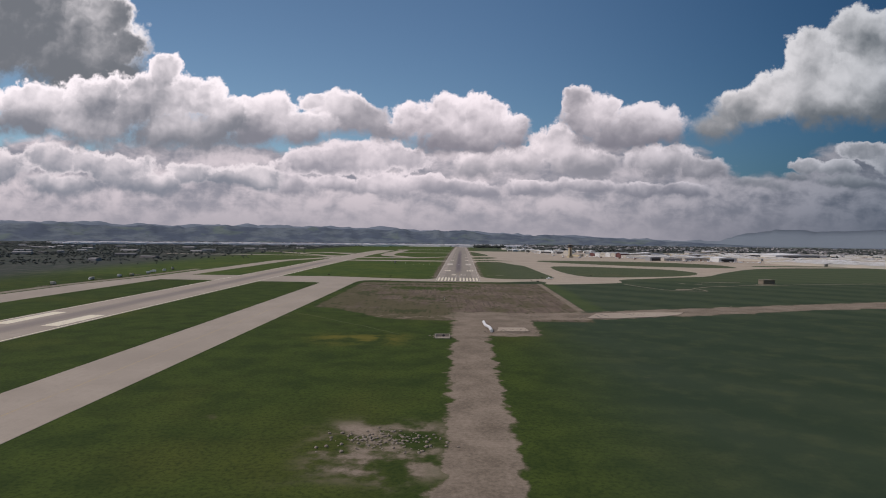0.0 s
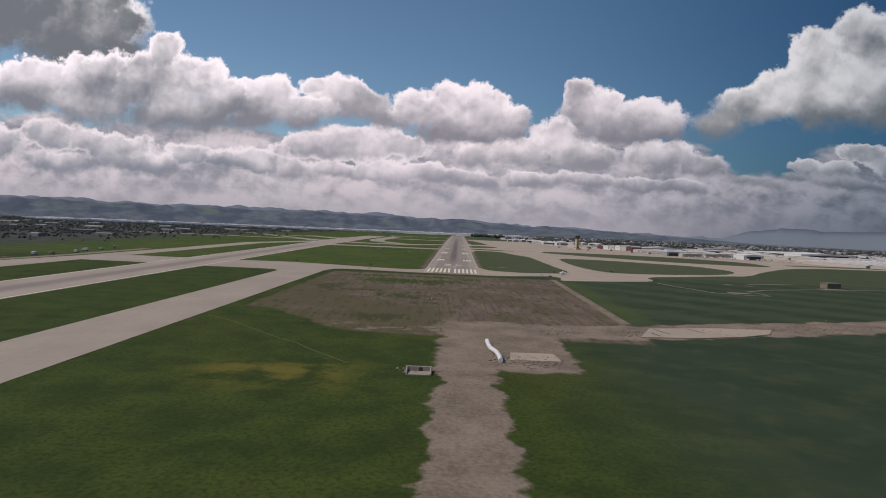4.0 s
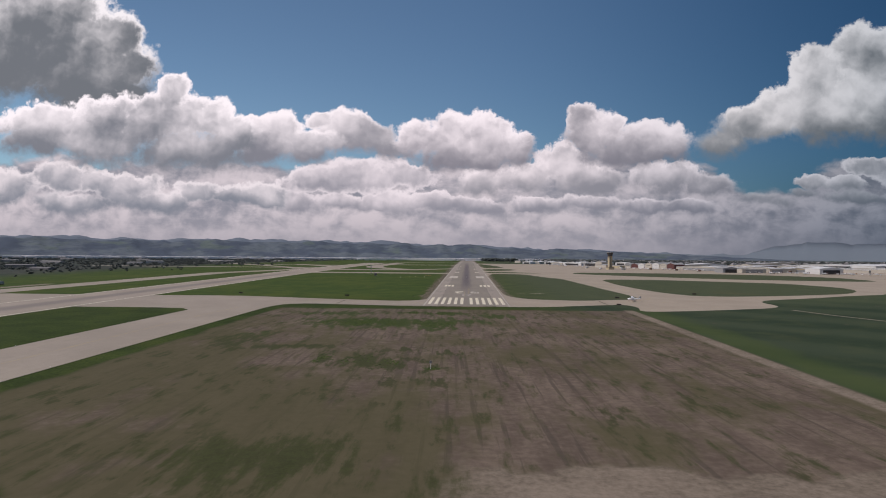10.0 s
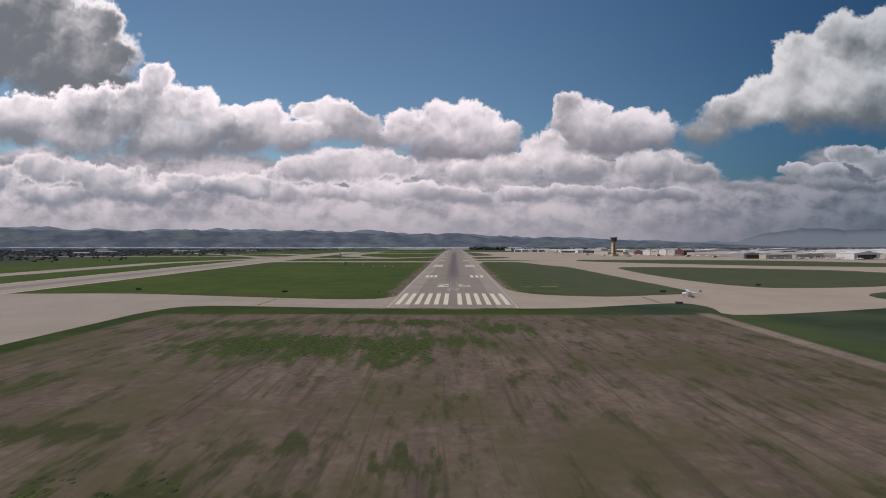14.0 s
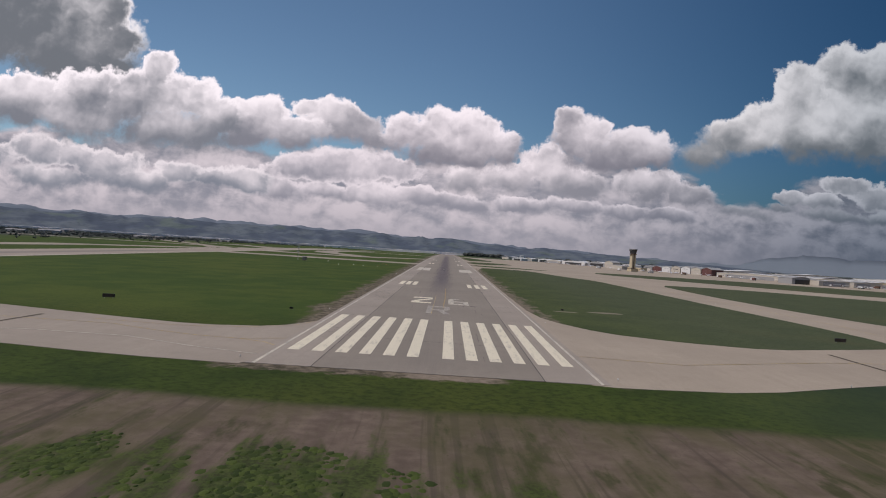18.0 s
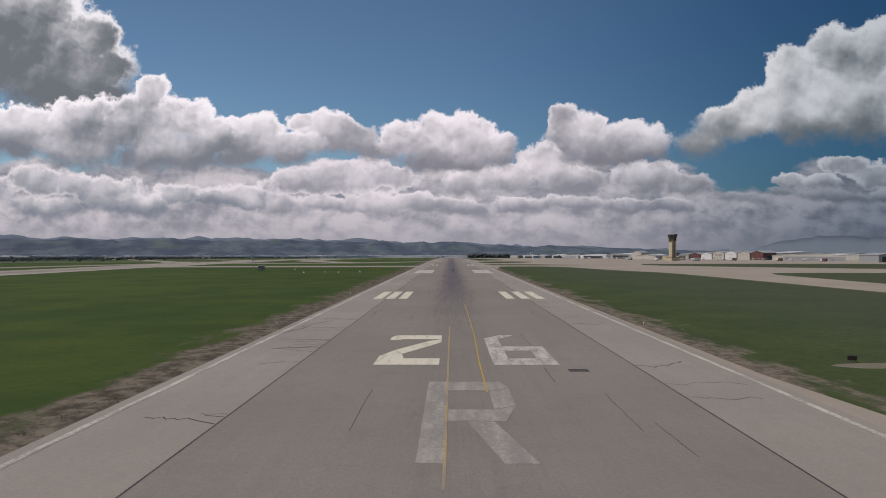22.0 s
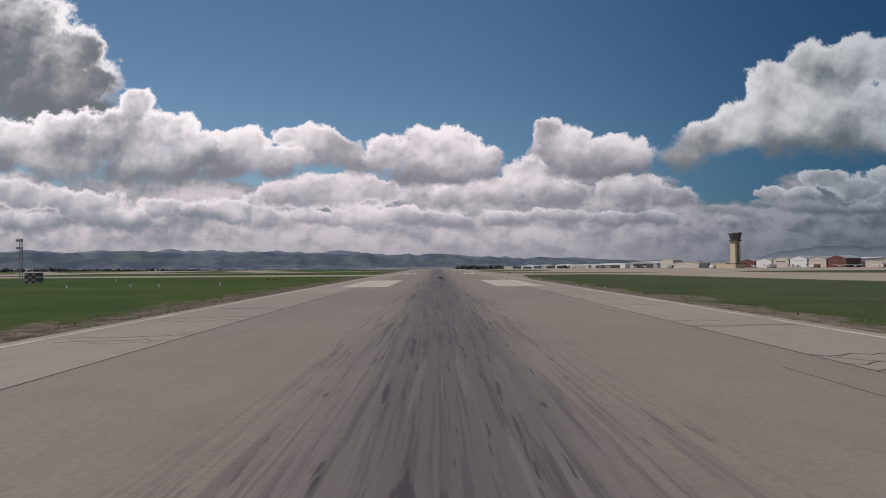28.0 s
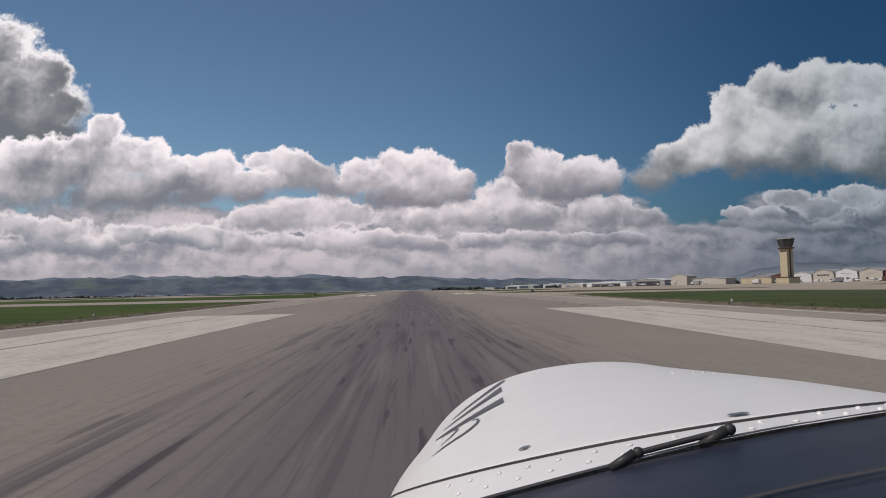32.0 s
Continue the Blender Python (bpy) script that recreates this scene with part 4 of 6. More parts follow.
def build_tower():
    t = thing("control_tower", 234, 686, turn=20, label="tall tan control tower with a dark flared glass cab", category="tower")
    part("shaft", boxed(-2.7, 2.7, -2.5, 2.5, 2.0, 21.5), TAN_WALL, t)
    for s in (-1, 1):
        part("stair_slot", boxed(-0.6, 0.6, s * 2.52 - 0.06, s * 2.52 + 0.06, 3.0, 21.3), BROWN_WALL, t, "dark brown vertical band")
    part("base_building", boxed(-4.6, 5.4, -4.4, 4.4, -0.3, 3.6), TAN_WALL, t)
    part("base_roof", boxed(-4.9, 5.7, -4.7, 4.7, 3.6, 4.0), BROWN_WALL, t)
    bm = bmesh.new()
    ring_loop(bm, [(4.3, 21.5), (4.9, 21.8), (4.9, 22.4), (4.3, 22.5)])
    part("gallery", bm, BROWN_WALL, t, "dark walkway ring under the cab")
    bm = bmesh.new()
    ring_loop(bm, [(3.7, 22.5), (3.8, 23.4), (5.0, 27.6)])
    part("cab", bm, CAB_GLASS, t, "dark tinted glass cab leaning outward")
    for k in range(8):
        a = 2 * math.pi * (k + 0.5) / 8
        bm = bmesh.new()
        rod(bm, (3.85 * math.cos(a), 3.85 * math.sin(a), 23.3), (5.05 * math.cos(a), 5.05 * math.sin(a), 27.6), 0.12, 6)
        part("mullion", bm, BROWN_WALL, t)
    bm = bmesh.new()
    ring_loop(bm, [(5.3, 27.6), (5.3, 28.3), (4.8, 28.5)])
    part("roof", bm, GREY_WALL, t)
    for x, y in ((1.5, 0.5), (-1.2, 1.0), (0.2, -1.4)):
        bm = bmesh.new()
        rod(bm, (x, y, 28.4), (x, y, 30.2), 0.05, 5)
        part("aerial", bm, METAL, t)


build_tower()


def hangar(x, y, w, d, h, turn, wall, roof, label, shape="gable", door=DARK, rise=0.28, name="hangar"):
    """A shed of width w along its front and depth d. Its front looks to the local -y."""
    t = thing(name, x, y, turn=turn, label=label, category="hangar" if name == "hangar" else "building", group="apron buildings")
    eave = h * (1 - rise) if shape != "flat" else h
    top = [(-w / 2, eave)]
    if shape == "arch":
        top = [(-w / 2 * math.cos(math.pi * k / 10), eave + (h - eave) * math.sin(math.pi * k / 10)) for k in range(11)]
    elif shape == "gable":
        top = [(-w / 2, eave), (0, h), (w / 2, eave)]
    else:
        top = [(-w / 2, eave), (w / 2, eave)]
    bm = bmesh.new()
    outline = [(-w / 2, -0.4)] + top + [(w / 2, -0.4)]
    ends = [[bm.verts.new((px, py, pz)) for px, pz in outline] for py in (0, d)]
    bm.faces.new(ends[0][::-1])
    bm.faces.new(ends[1])
    for k in range(len(outline) - 1):
        bm.faces.new((ends[0][k], ends[0][k + 1], ends[1][k + 1], ends[1][k]))
    bmesh.ops.recalc_face_normals(bm, faces=bm.faces)
    part("wall_shell", bm, wall, t)
    bm = bmesh.new()
    over = 0.35
    shell = [(px * (1 + 2 * over / w), pz) for px, pz in top]
    layers = [[bm.verts.new((px, py, pz + dz)) for px, pz in shell] for py in (-over, d + over) for dz in (0.04, 0.34)]
    for k in range(len(shell) - 1):
        for a, b in ((0, 1), (1, 3), (3, 2), (2, 0)):
            bm.faces.new((layers[a][k], layers[a][k + 1], layers[b][k + 1], layers[b][k]))
    for k in (0, -1):
        bm.faces.new((layers[0][k], layers[1][k], layers[3][k], layers[2][k]))
    bmesh.ops.recalc_face_normals(bm, faces=bm.faces)
    part("roof", bm, roof, t)
    dw, dh = 0.36 * w, 0.80 * eave
    n = max(2, min(8, int(w / 6)))
    for k in range(n):
        a, b = -dw + 2 * dw * k / n, -dw + 2 * dw * (k + 1) / n
        part("door_panel", boxed(a + 0.05, b - 0.05, -0.12 - 0.05 * (k % 2), -0.02, -0.2, dh), door, t)
    return t


# the row of hangars, whose fronts look across the apron
ROW = [
    (RED_WALL, GREY_ROOF, 10.6, 26, "gable", "red sheet-metal hangar with a pale pitched roof"),
    (BEIGE_WALL, GREY_ROOF, 10.0, 30, "gable", "beige gabled hangar beside a red one"),
    (WHITE_WALL, GREY_ROOF, 10.6, 34, "gable", "white gabled hangar with a windowed front"),
    (BEIGE_WALL, GREY_ROOF, 9.8, 30, "arch", "tan arched hangar in a row of hangars"),
    (WHITE_WALL, GREY_ROOF, 8.8, 30, "gable", "white gabled hangar with dark doors"),
    (RED_WALL, GREY_ROOF, 8.4, 26, "gable", "small red gabled hangar beside white ones"),
    (GREY_WALL, GREY_ROOF, 8.0, 24, "arch", "small grey arched hangar by the control tower"),
]
for k, (wall, roof, h, d, shape, label) in enumerate(ROW):
    t = hangar(354 - 0.51 * (8 + 16.6 * k), 733 + 0.86 * (8 + 16.6 * k), 15.2, d, h, -59.3, wall, roof, label, shape, WHITE_WALL if wall is WHITE_WALL else (RED_WALL if wall is RED_WALL else BEIGE_WALL), 0.42 if shape == "arch" else 0.25)
    if wall is not RED_WALL:
        for j in range(4):
            part("front_window", boxed(-4.4 + 2.3 * j, -2.6 + 2.3 * j, -0.10, 0.02, h * 0.52, h * 0.62), DARK, t)
    else:
        part("side_door", boxed(7.6, 7.72, 9, 17, -0.2, 5.0), DARK, t, "dark sliding side door")

SHEDS = [
    # x, y, width, depth, height, turn, wall, roof, label
    (232, 1040, 64, 18, 6.5, -62, WHITE_WALL, WHITE_ROOF, "long white shed with a white roof"),
    (208, 1105, 40, 20, 6.0, -62, BEIGE_WALL, WHITE_ROOF, "long low shed with a white roof"),
    (262, 985, 46, 24, 8.0, -62, GREY_WALL, WHITE_ROOF, "dark-walled hangar with a broad white roof"),
    (262, 905, 18, 16, 11.0, -59, BEIGE_WALL, GREY_ROOF, "tall plain beige block beside the apron"),
    (246, 812, 30, 14, 6.0, -59, BEIGE_WALL, GREY_ROOF, "low beige building near the control tower"),
    (262, 770, 24, 12, 4.6, -59, TAN_WALL, GREY_ROOF, "low tan office beside the control tower"),
    (388, 748, 60, 22, 8.2, 8, BEIGE_WALL, WHITE_ROOF, "long beige hangar with a bright roof"),
    (440, 800, 64, 30, 9.5, 8, WHITE_WALL, WHITE_ROOF, "broad white hangar with a bright roof"),
    (378, 566, 25, 20, 8.0, 12, GREY_WALL, GREY_ROOF, "grey open-fronted hangar on the apron"),
    (408, 560, 38, 14, 5.6, 12, BEIGE_WALL, WHITE_ROOF, "long low beige shed in a row"),
    (444, 568, 24, 14, 5.6, 12, BEIGE_WALL, GREY_ROOF, "low beige shed in a row"),
    (470, 600, 40, 16, 6.0, 12, BEIGE_WALL, GREY_ROOF, "long low beige shed in a row"),
    (500, 534, 38, 26, 9.5, 14, WHITE_WALL, WHITE_ROOF, "white hangar with a wide dark doorway"),
    (460, 650, 70, 18, 6.5, -29, BEIGE_WALL, WHITE_ROOF, "long row of beige aircraft sheds"),
    (520, 640, 60, 16, 5.5, -29, BEIGE_WALL, GREY_ROOF, "long row of beige aircraft sheds"),
    (420, 690, 44, 18, 7.0, -29, WHITE_WALL, WHITE_ROOF, "white shed behind the hangars"),
    (200, 1440, 40, 16, 6.0, -60, WHITE_WALL, WHITE_ROOF, "low white building far along the apron"),
    (150, 1500, 30, 14, 5.5, -60, BEIGE_WALL, WHITE_ROOF, "low pale building far along the apron"),
]
SHEDS += [
    (372, 668, 80, 20, 7.0, -48, BEIGE_WALL, WHITE_ROOF, "long beige hangar with a bright white roof"),
    (512, 738, 55, 20, 7.0, 25, BROWN_WALL, GREY_ROOF, "dark-fronted hangar with a grey roof"),
    (572, 812, 60, 20, 7.0, 20, BEIGE_WALL, GREY_ROOF, "beige hangar with a grey roof"),
    (492, 606, 44, 18, 6.5, -20, TAN_WALL, WHITE_ROOF, "tan shed with a white roof"),
    (752, 748, 132, 46, 10.5, 14, WHITE_WALL, WHITE_ROOF, "very large white hangar with a white roof"),
    (700, 890, 95, 30, 8.5, -50, WHITE_WALL, WHITE_ROOF, "large white hangar beyond the sheds"),
    (745, 1150, 90, 26, 8.5, 6, BEIGE_WALL, WHITE_ROOF, "long pale warehouse beyond the sheds"),
    (850, 980, 90, 30, 8.0, 10, WHITE_WALL, WHITE_ROOF, "long white warehouse beyond the sheds"),
    (640, 1020, 70, 24, 7.5, 10, BEIGE_WALL, GREY_ROOF, "long pale warehouse beyond the sheds"),
    (318, 14, 14, 7, 4.2, 16, DIRT, DIRT, "tan blockhouse on bare earth in a field"),
]
for k in range(16):
    x, y = 405 + 58 * (k % 4) + 22 * (k // 4), 640 + 10 * (k % 4) + 74 * (k // 4)
    SHEDS.append((x, y, 50, 14, 5.2 + 0.25 * (k % 3), -47 if k % 2 else -50, (BEIGE_WALL, TAN_WALL, WHITE_WALL)[k % 3], WHITE_ROOF if k % 4 else GREY_ROOF, "long low pale-roofed aircraft shed in a row"))
for k in range(9):
    x, y = 150 + 26 * k, 1230 - 14 * k + 40 * (k % 2)
    SHEDS.append((x, y, 34, 16, 6.0 + 0.5 * (k % 3), -62, (WHITE_WALL, BEIGE_WALL)[k % 2], WHITE_ROOF, "low white-roofed building behind the apron"))
# doors in darker tones also stand in for shadowed gaps among the sheds
for x, y, w, d, h, turn, wall, roof, label in SHEDS:
    hangar(x, y, w, d, h, turn, wall, roof, label, "gable" if h > 5.8 else "flat", DARK if wall in (GREY_WALL, WHITE_WALL) else (GREY_WALL, DARK, wall, BROWN_WALL)[int(x) % 4], 0.22)
row = hangar(578, 455, 100, 12, 5.0, -54, BEIGE_WALL, WHITE_ROOF, "long low aircraft shed with a white roof", "gable", BEIGE_WALL, 0.2)
for i in range(3):
    for j in range(7):
        if i or j:
            x, y = 578 + 22 * j + 66 * i, 455 + 17 * j - 78 * i + 10 * (j % 2)
            if not 690 < x < 820 or y < 690:
                copy_thing(row, pose(x, y, fall(y), 0, 0, -54))
for i in range(6):
    for j in range(6):
        x, y = 560 + 74 * i + 31 * j + 12 * ((i * j) % 3), 640 - 18 * i + 82 * j
        if not (690 < x < 830 and 690 < y < 800):
            copy_thing(row, pose(x, y, fall(y), 0, 0, -54 if j % 2 else -47))
hut = thing("white_hut", 182, 1410, label="white box hut on a mast base", category="hut")
part("wall_shell", boxed(-4, 4, -3, 3, 3.0, 11), WHITE_WALL, hut)
part("base", boxed(-2.5, 2.5, -2, 2, -0.5, 3.0), BEIGE_WALL, hut)
part("roof", boxed(-4.4, 4.4, -3.4, 3.4, 11, 11.6), WHITE_ROOF, hut)


# ---- aircraft and vehicles ----
AIRFRAME = paint("aircraft_white", (0.74, 0.74, 0.74), 0.3)


def loft(bm, rows, n=12):
    """Rings of (y, half width, half height, middle height)."""
    prev = None
    for y, a, b, z in rows:
        ring = [bm.verts.new((a * math.cos(2 * math.pi * k / n), y, z + b * math.sin(2 * math.pi * k / n))) for k in range(n)]
        if prev:
            for k in range(n):
                bm.faces.new((prev[k], ring[k], ring[(k + 1) % n], prev[(k + 1) % n]))
        else:
            bm.faces.new(ring)
        prev = ring
    bm.faces.new(prev[::-1])
    bmesh.ops.recalc_face_normals(bm, faces=bm.faces)
    for f in bm.faces:
        f.smooth = True


def wing(bm, x0, x1, y0, c0, c1, z, lift=0.1, thick=0.12):
    vs = []
    for x, c, up in ((x0, c0, 0.0), (x1, c1, lift)):
        vs.append([bm.verts.new((x, y0 + dy * c, z + up + dz)) for dy, dz in ((0, 0), (-0.3, thick), (-1, 0.02), (-0.3, -thick * 0.5))])
    for k in range(4):
        bm.faces.new((vs[0][k], vs[1][k], vs[1][(k + 1) % 4], vs[0][(k + 1) % 4]))
    bm.faces.new(vs[0][::-1])
    bm.faces.new(vs[1])
    bmesh.ops.recalc_face_normals(bm, faces=bm.faces)


def light_aircraft(x, y, turn, high=True, label="", trim=RED_WALL):
    t = thing("light_aircraft", x, y, fall(y) + 0.05, turn, label, "airplane", "parked aircraft")
    bm = bmesh.new()
    loft(bm, [(2.2, 0.22, 0.25, 1.25), (1.9, 0.45, 0.42, 1.25), (0.9, 0.55, 0.55, 1.3), (0.2, 0.58, 0.78, 1.5), (-1.2, 0.55, 0.72, 1.48), (-2.6, 0.32, 0.42, 1.45), (-5.0, 0.10, 0.16, 1.6)])
    part("fuselage", bm, AIRFRAME, t)
    z = 2.2 if high else 0.95
    for s in (-1, 1):
        bm = bmesh.new()
        wing(bm, 0.3 * s, 5.4 * s, 0.4, 1.6, 1.1, z, 0.25)
        part("wing", bm, AIRFRAME, t)
        bm = bmesh.new()
        wing(bm, 0.05 * s, 1.7 * s, -4.2, 1.0, 0.7, 1.65, 0.0, 0.06)
        part("tailplane", bm, AIRFRAME, t)
        bm = bmesh.new()
        rod(bm, (1.2 * s, -0.3, 0.0), (1.2 * s, -0.3, 0.001), 0.01, 5)
        bm.clear()
        rod(bm, (1.12 * s, -0.35, 0.2), (1.28 * s, -0.35, 0.2), 0.2, 12)
        part("wheel", bm, BLACK, t)
        bm = bmesh.new()
        rod(bm, (0.45 * s, -0.3, 0.95), (1.2 * s, -0.35, 0.22), 0.05, 6)
        part("gear_leg", bm, METAL, t)
    bm = bmesh.new()
    loft(bm, [(-3.9, 0.03, 0.1, 1.8), (-4.5, 0.07, 0.7, 2.2), (-5.3, 0.05, 0.75, 2.4)], 8)
    part("fin", bm, trim, t)
    bm = bmesh.new()
    rod(bm, (-0.07, 1.5, 0.17), (0.07, 1.5, 0.17), 0.17, 12)
    part("nose_wheel", bm, BLACK, t)
    bm = bmesh.new()
    rod(bm, (0, 1.5, 0.2), (0, 1.45, 0.95), 0.045, 6)
    part("nose_leg", bm, METAL, t)
    part("windshield", boxed(-0.5, 0.5, 0.1, 0.55, 1.75, 2.15), CAB_GLASS, t)
    bm = bmesh.new()
    rod(bm, (-0.95, 2.26, 1.25), (0.95, 2.26, 1.25), 0.05, 6)
    part("propeller", bm, BLACK, t)
    return t


light_aircraft(97, 40, 75, True, "white high-wing light aircraft waiting at the runway's hold line", GREY_WALL)
first = light_aircraft(288, 700, 200, True, "white light aircraft parked in front of the hangars")
rnd = random.Random(11)
for k in range(16):
    x, y = 268 + 9.5 * k + rnd.uniform(-3, 3), 752 - 8.0 * k + rnd.uniform(-14, 2)
    copy_thing(first, pose(x, y, fall(y) + 0.05, 0, 0, rnd.uniform(120, 260)))
for k in range(10):
    x, y = 175 + 7 * k + rnd.uniform(-4, 4), 1010 - 22 * k + rnd.uniform(-8, 8)
    copy_thing(first, pose(x, y, fall(y) + 0.05, 0, 0, rnd.uniform(120, 260)))


for k in range(26):
    x, y = 400 + 6.4 * k + rnd.uniform(-5, 5), 552 - 2.2 * k + rnd.uniform(-10, 18)
    copy_thing(first, pose(x, y, fall(y) + 0.05, 0, 0, rnd.uniform(0, 360)))


def truck(x, y, turn, label, long=7.0, box_mat=WHITE_WALL):
    t = thing("truck", x, y, None, turn, label, "truck", "parked vehicles")
    bm = boxed(-1.2, 1.2, -long / 2, long / 2 - 2.1, 0.75, 3.0)
    bmesh.ops.bevel(bm, geom=bm.edges[:], offset=0.06, segments=1, affect="EDGES")
    part("load_body", bm, box_mat, t)
    bm = bmesh.new()
    vs = box(bm, -1.1, 1.1, long / 2 - 2.0, long / 2, 0.6, 2.5)
    for v in vs[6:8]:
        v.co.y -= 0.5
    part("cab", bm, WHITE_WALL, t)
    part("windscreen", boxed(-1.0, 1.0, long / 2 - 0.36, long / 2 - 0.22, 1.6, 2.3), CAB_GLASS, t)
    part("chassis", boxed(-0.9, 0.9, -long / 2, long / 2 - 0.1, 0.45, 0.72), BLACK, t)
    for s in (-1, 1):
        for yy in (-long / 2 + 1.2, long / 2 - 1.2):
            bm = bmesh.new()
            rod(bm, (s * 0.95, yy, 0.45), (s * 1.22, yy, 0.45), 0.45, 14)
            part("wheel", bm, BLACK, t)
    return t


VEHICLES = [(300, 690, 40, 6, BROWN_WALL), (352, 618, 20, 6, RED_WALL), (250, 664, 80, 7, GREY_WALL), (330, 655, 30, 6, BROWN_WALL), (426, 545, 70, 6, GREY_WALL), (470, 585, 10, 7, BROWN_WALL), (222, 700, 10, 6, WHITE_WALL), (210, 760, 30, 7, GREY_WALL), (-345, 50, 8, 6.5, WHITE_WALL), (-352, 74, 100, 6, WHITE_WALL), (-349, 95, 10, 5.5, WHITE_WALL), (-349, 0, 5, 6, WHITE_WALL), (-345, 16, 12, 7, TAN_WALL), (-354, -40, 170, 5.5, BEIGE_WALL), (-354, -95, 8, 6, BEIGE_WALL), (-356, 130, 30, 6, GREY_WALL)]
for x, y, turn, long, mat in VEHICLES:
    where = "on the concrete apron" if x > 0 else "on the dirt beside a taxiway"
    truck(x, y, turn, ("white" if mat is WHITE_WALL else "drab") + " box truck parked " + where, long, mat)


# ---- signs, lights and instruments on the grass ----
def sign(x, y, turn, long=2.4, label="dark box sign on short legs in the grass"):
    t = thing("taxiway_sign", x, y, fall(y) + 0.08, turn, label, "sign", "taxiway signs")
    top = 1.0 if long > 2 else 0.62
    bm = boxed(-long / 2, long / 2, -0.12, 0.12, 0.2, top)
    bmesh.ops.bevel(bm, geom=bm.edges[:], offset=0.03, segments=2, affect="EDGES")
    part("case", bm, BLACK, t)
    part("face", boxed(-long / 2 + 0.08, long / 2 - 0.08, -0.135, -0.122, 0.28, top - 0.08), SIGN_RED, t, "dark red sign face")
    for s in (-1, 1):
        part("leg", boxed(s * long * 0.35 - 0.04, s * long * 0.35 + 0.04, -0.04, 0.04, -0.25, 0.26), METAL, t)
    return t


SIGN_RED = paint("sign_face", (0.030, 0.016, 0.014), 0.4)
for x, y, turn in ((-74.6, 54.5, 10), (-146, 66, 0), (155, 99, -20), (93, 58, 0), (-33, 54.5, 20), (35.3, 92, -10), (82, 8.4, -30), (-33, 520, 5), (30, 470, 0)):
    sign(x, y, turn, 2.6 if abs(x) > 60 else 0.75)


def edge_light(x, y):
    t = thing("edge_light", x, y, fall(y) + 0.05, 0, "small runway edge light on a short stake", "light", "runway edge lights")
    bm = bmesh.new()
    rod(bm, (0, 0, -0.2), (0, 0, 0.28), 0.03, 6)
    part("stake", bm, METAL, t)
    bm = bmesh.new()
    rod(bm, (0, 0, 0.28), (0, 0, 0.44), 0.09, 8, 0.05)
    part("lens", bm, WHITE_WALL, t)
    return t


lamp = edge_light(-25.2, -2)
for k in range(18):
    for s in (-1, 1):
        if k or s > 0:
            y = -2 + 60.96 * k
            copy_thing(lamp, pose(s * 25.2, y, fall(y) + 0.05))
for x, y in ((-100, -60), (-100, -120), (-100, -180), (-100, -240), (-131.5, -90), (-131.5, -150), (-131.5, -210), (-131.5, -270), (90, 16), (60, 4), (110, 100), (109, 160)):
    copy_thing(lamp, pose(x, y, 0.05))

# the checkered glide slope hut and its mast
hut = thing("instrument_hut", -103.6, 364, None, 12, "pale and dark red checkered instrument hut on the grass", "hut")
for i in range(4):
    for j in range(4):
        part("panel", boxed(-1.6 + 0.8 * i, -0.8 + 0.8 * i, -1.3, 1.3, 0.65 * j - 0.1, 0.65 * (j + 1) - 0.1), BEIGE_WALL if (i + j) % 2 else RED_WALL, hut)
part("roof", boxed(-1.75, 1.75, -1.45, 1.45, 2.5, 2.65), GREY_ROOF, hut)
mast = thing("antenna_mast", -109, 367, None, 0, "slender lattice antenna mast beside a hut", "mast")
for i in range(3):
    a = 2 * math.pi * i / 3
    bm = bmesh.new()
    rod(bm, (0.5 * math.cos(a), 0.5 * math.sin(a), -0.2), (0.3 * math.cos(a), 0.3 * math.sin(a), 11.5), 0.06, 5)
    part("leg", bm, METAL, mast)
for j in range(9):
    a, b = 2 * math.pi * (j % 3) / 3, 2 * math.pi * ((j + 1) % 3) / 3
    bm = bmesh.new()
    rod(bm, (0.45 * math.cos(a), 0.45 * math.sin(a), 1.2 * j), (0.42 * math.cos(b), 0.42 * math.sin(b), 1.2 * j + 1.2), 0.05, 5)
    part("brace", bm, METAL, mast)
for z in (6.0, 9.0, 11.0):
    part("antenna_panel", boxed(-0.9, 0.9, -0.7, -0.55, z - 0.35, z + 0.3), GREY_WALL, mast)

for x, y in ((-41, 366), (-44, 370), (-47, 374), (-41, 560), (-44, 566)):
    v = thing("approach_slope_light", x, y, fall(y), 0, "low orange light box beside the runway", "light", "slope lights")
    part("box", boxed(-0.42, 0.42, -0.4, 0.4, 0.22, 0.58), ORANGE, v)
    part("front", boxed(-0.34, 0.34, -0.43, -0.41, 0.30, 0.50), DARK, v)
    for s in (-1, 1):
        part("leg", boxed(s * 0.38 - 0.03, s * 0.38 + 0.03, -0.03, 0.03, -0.1, 0.23), METAL, v)
for x, y in ((-55, 327), (-46, 335), (-71, 324), (-88, 374), (-62, 330)):
    c = thing("marker_post", x, y, None, 0, "small white marker post in the grass", "marker", "marker posts")
    bm = bmesh.new()
    rod(bm, (0, 0, -0.1), (0, 0, 0.6), 0.25, 8, 0.2)
    part("post", bm, WHITE_WALL, c)
    bm = bmesh.new()
    rod(bm, (0, 0, 0.6), (0, 0, 0.68), 0.22, 8, 0.1)
    part("cap", bm, ORANGE, c)


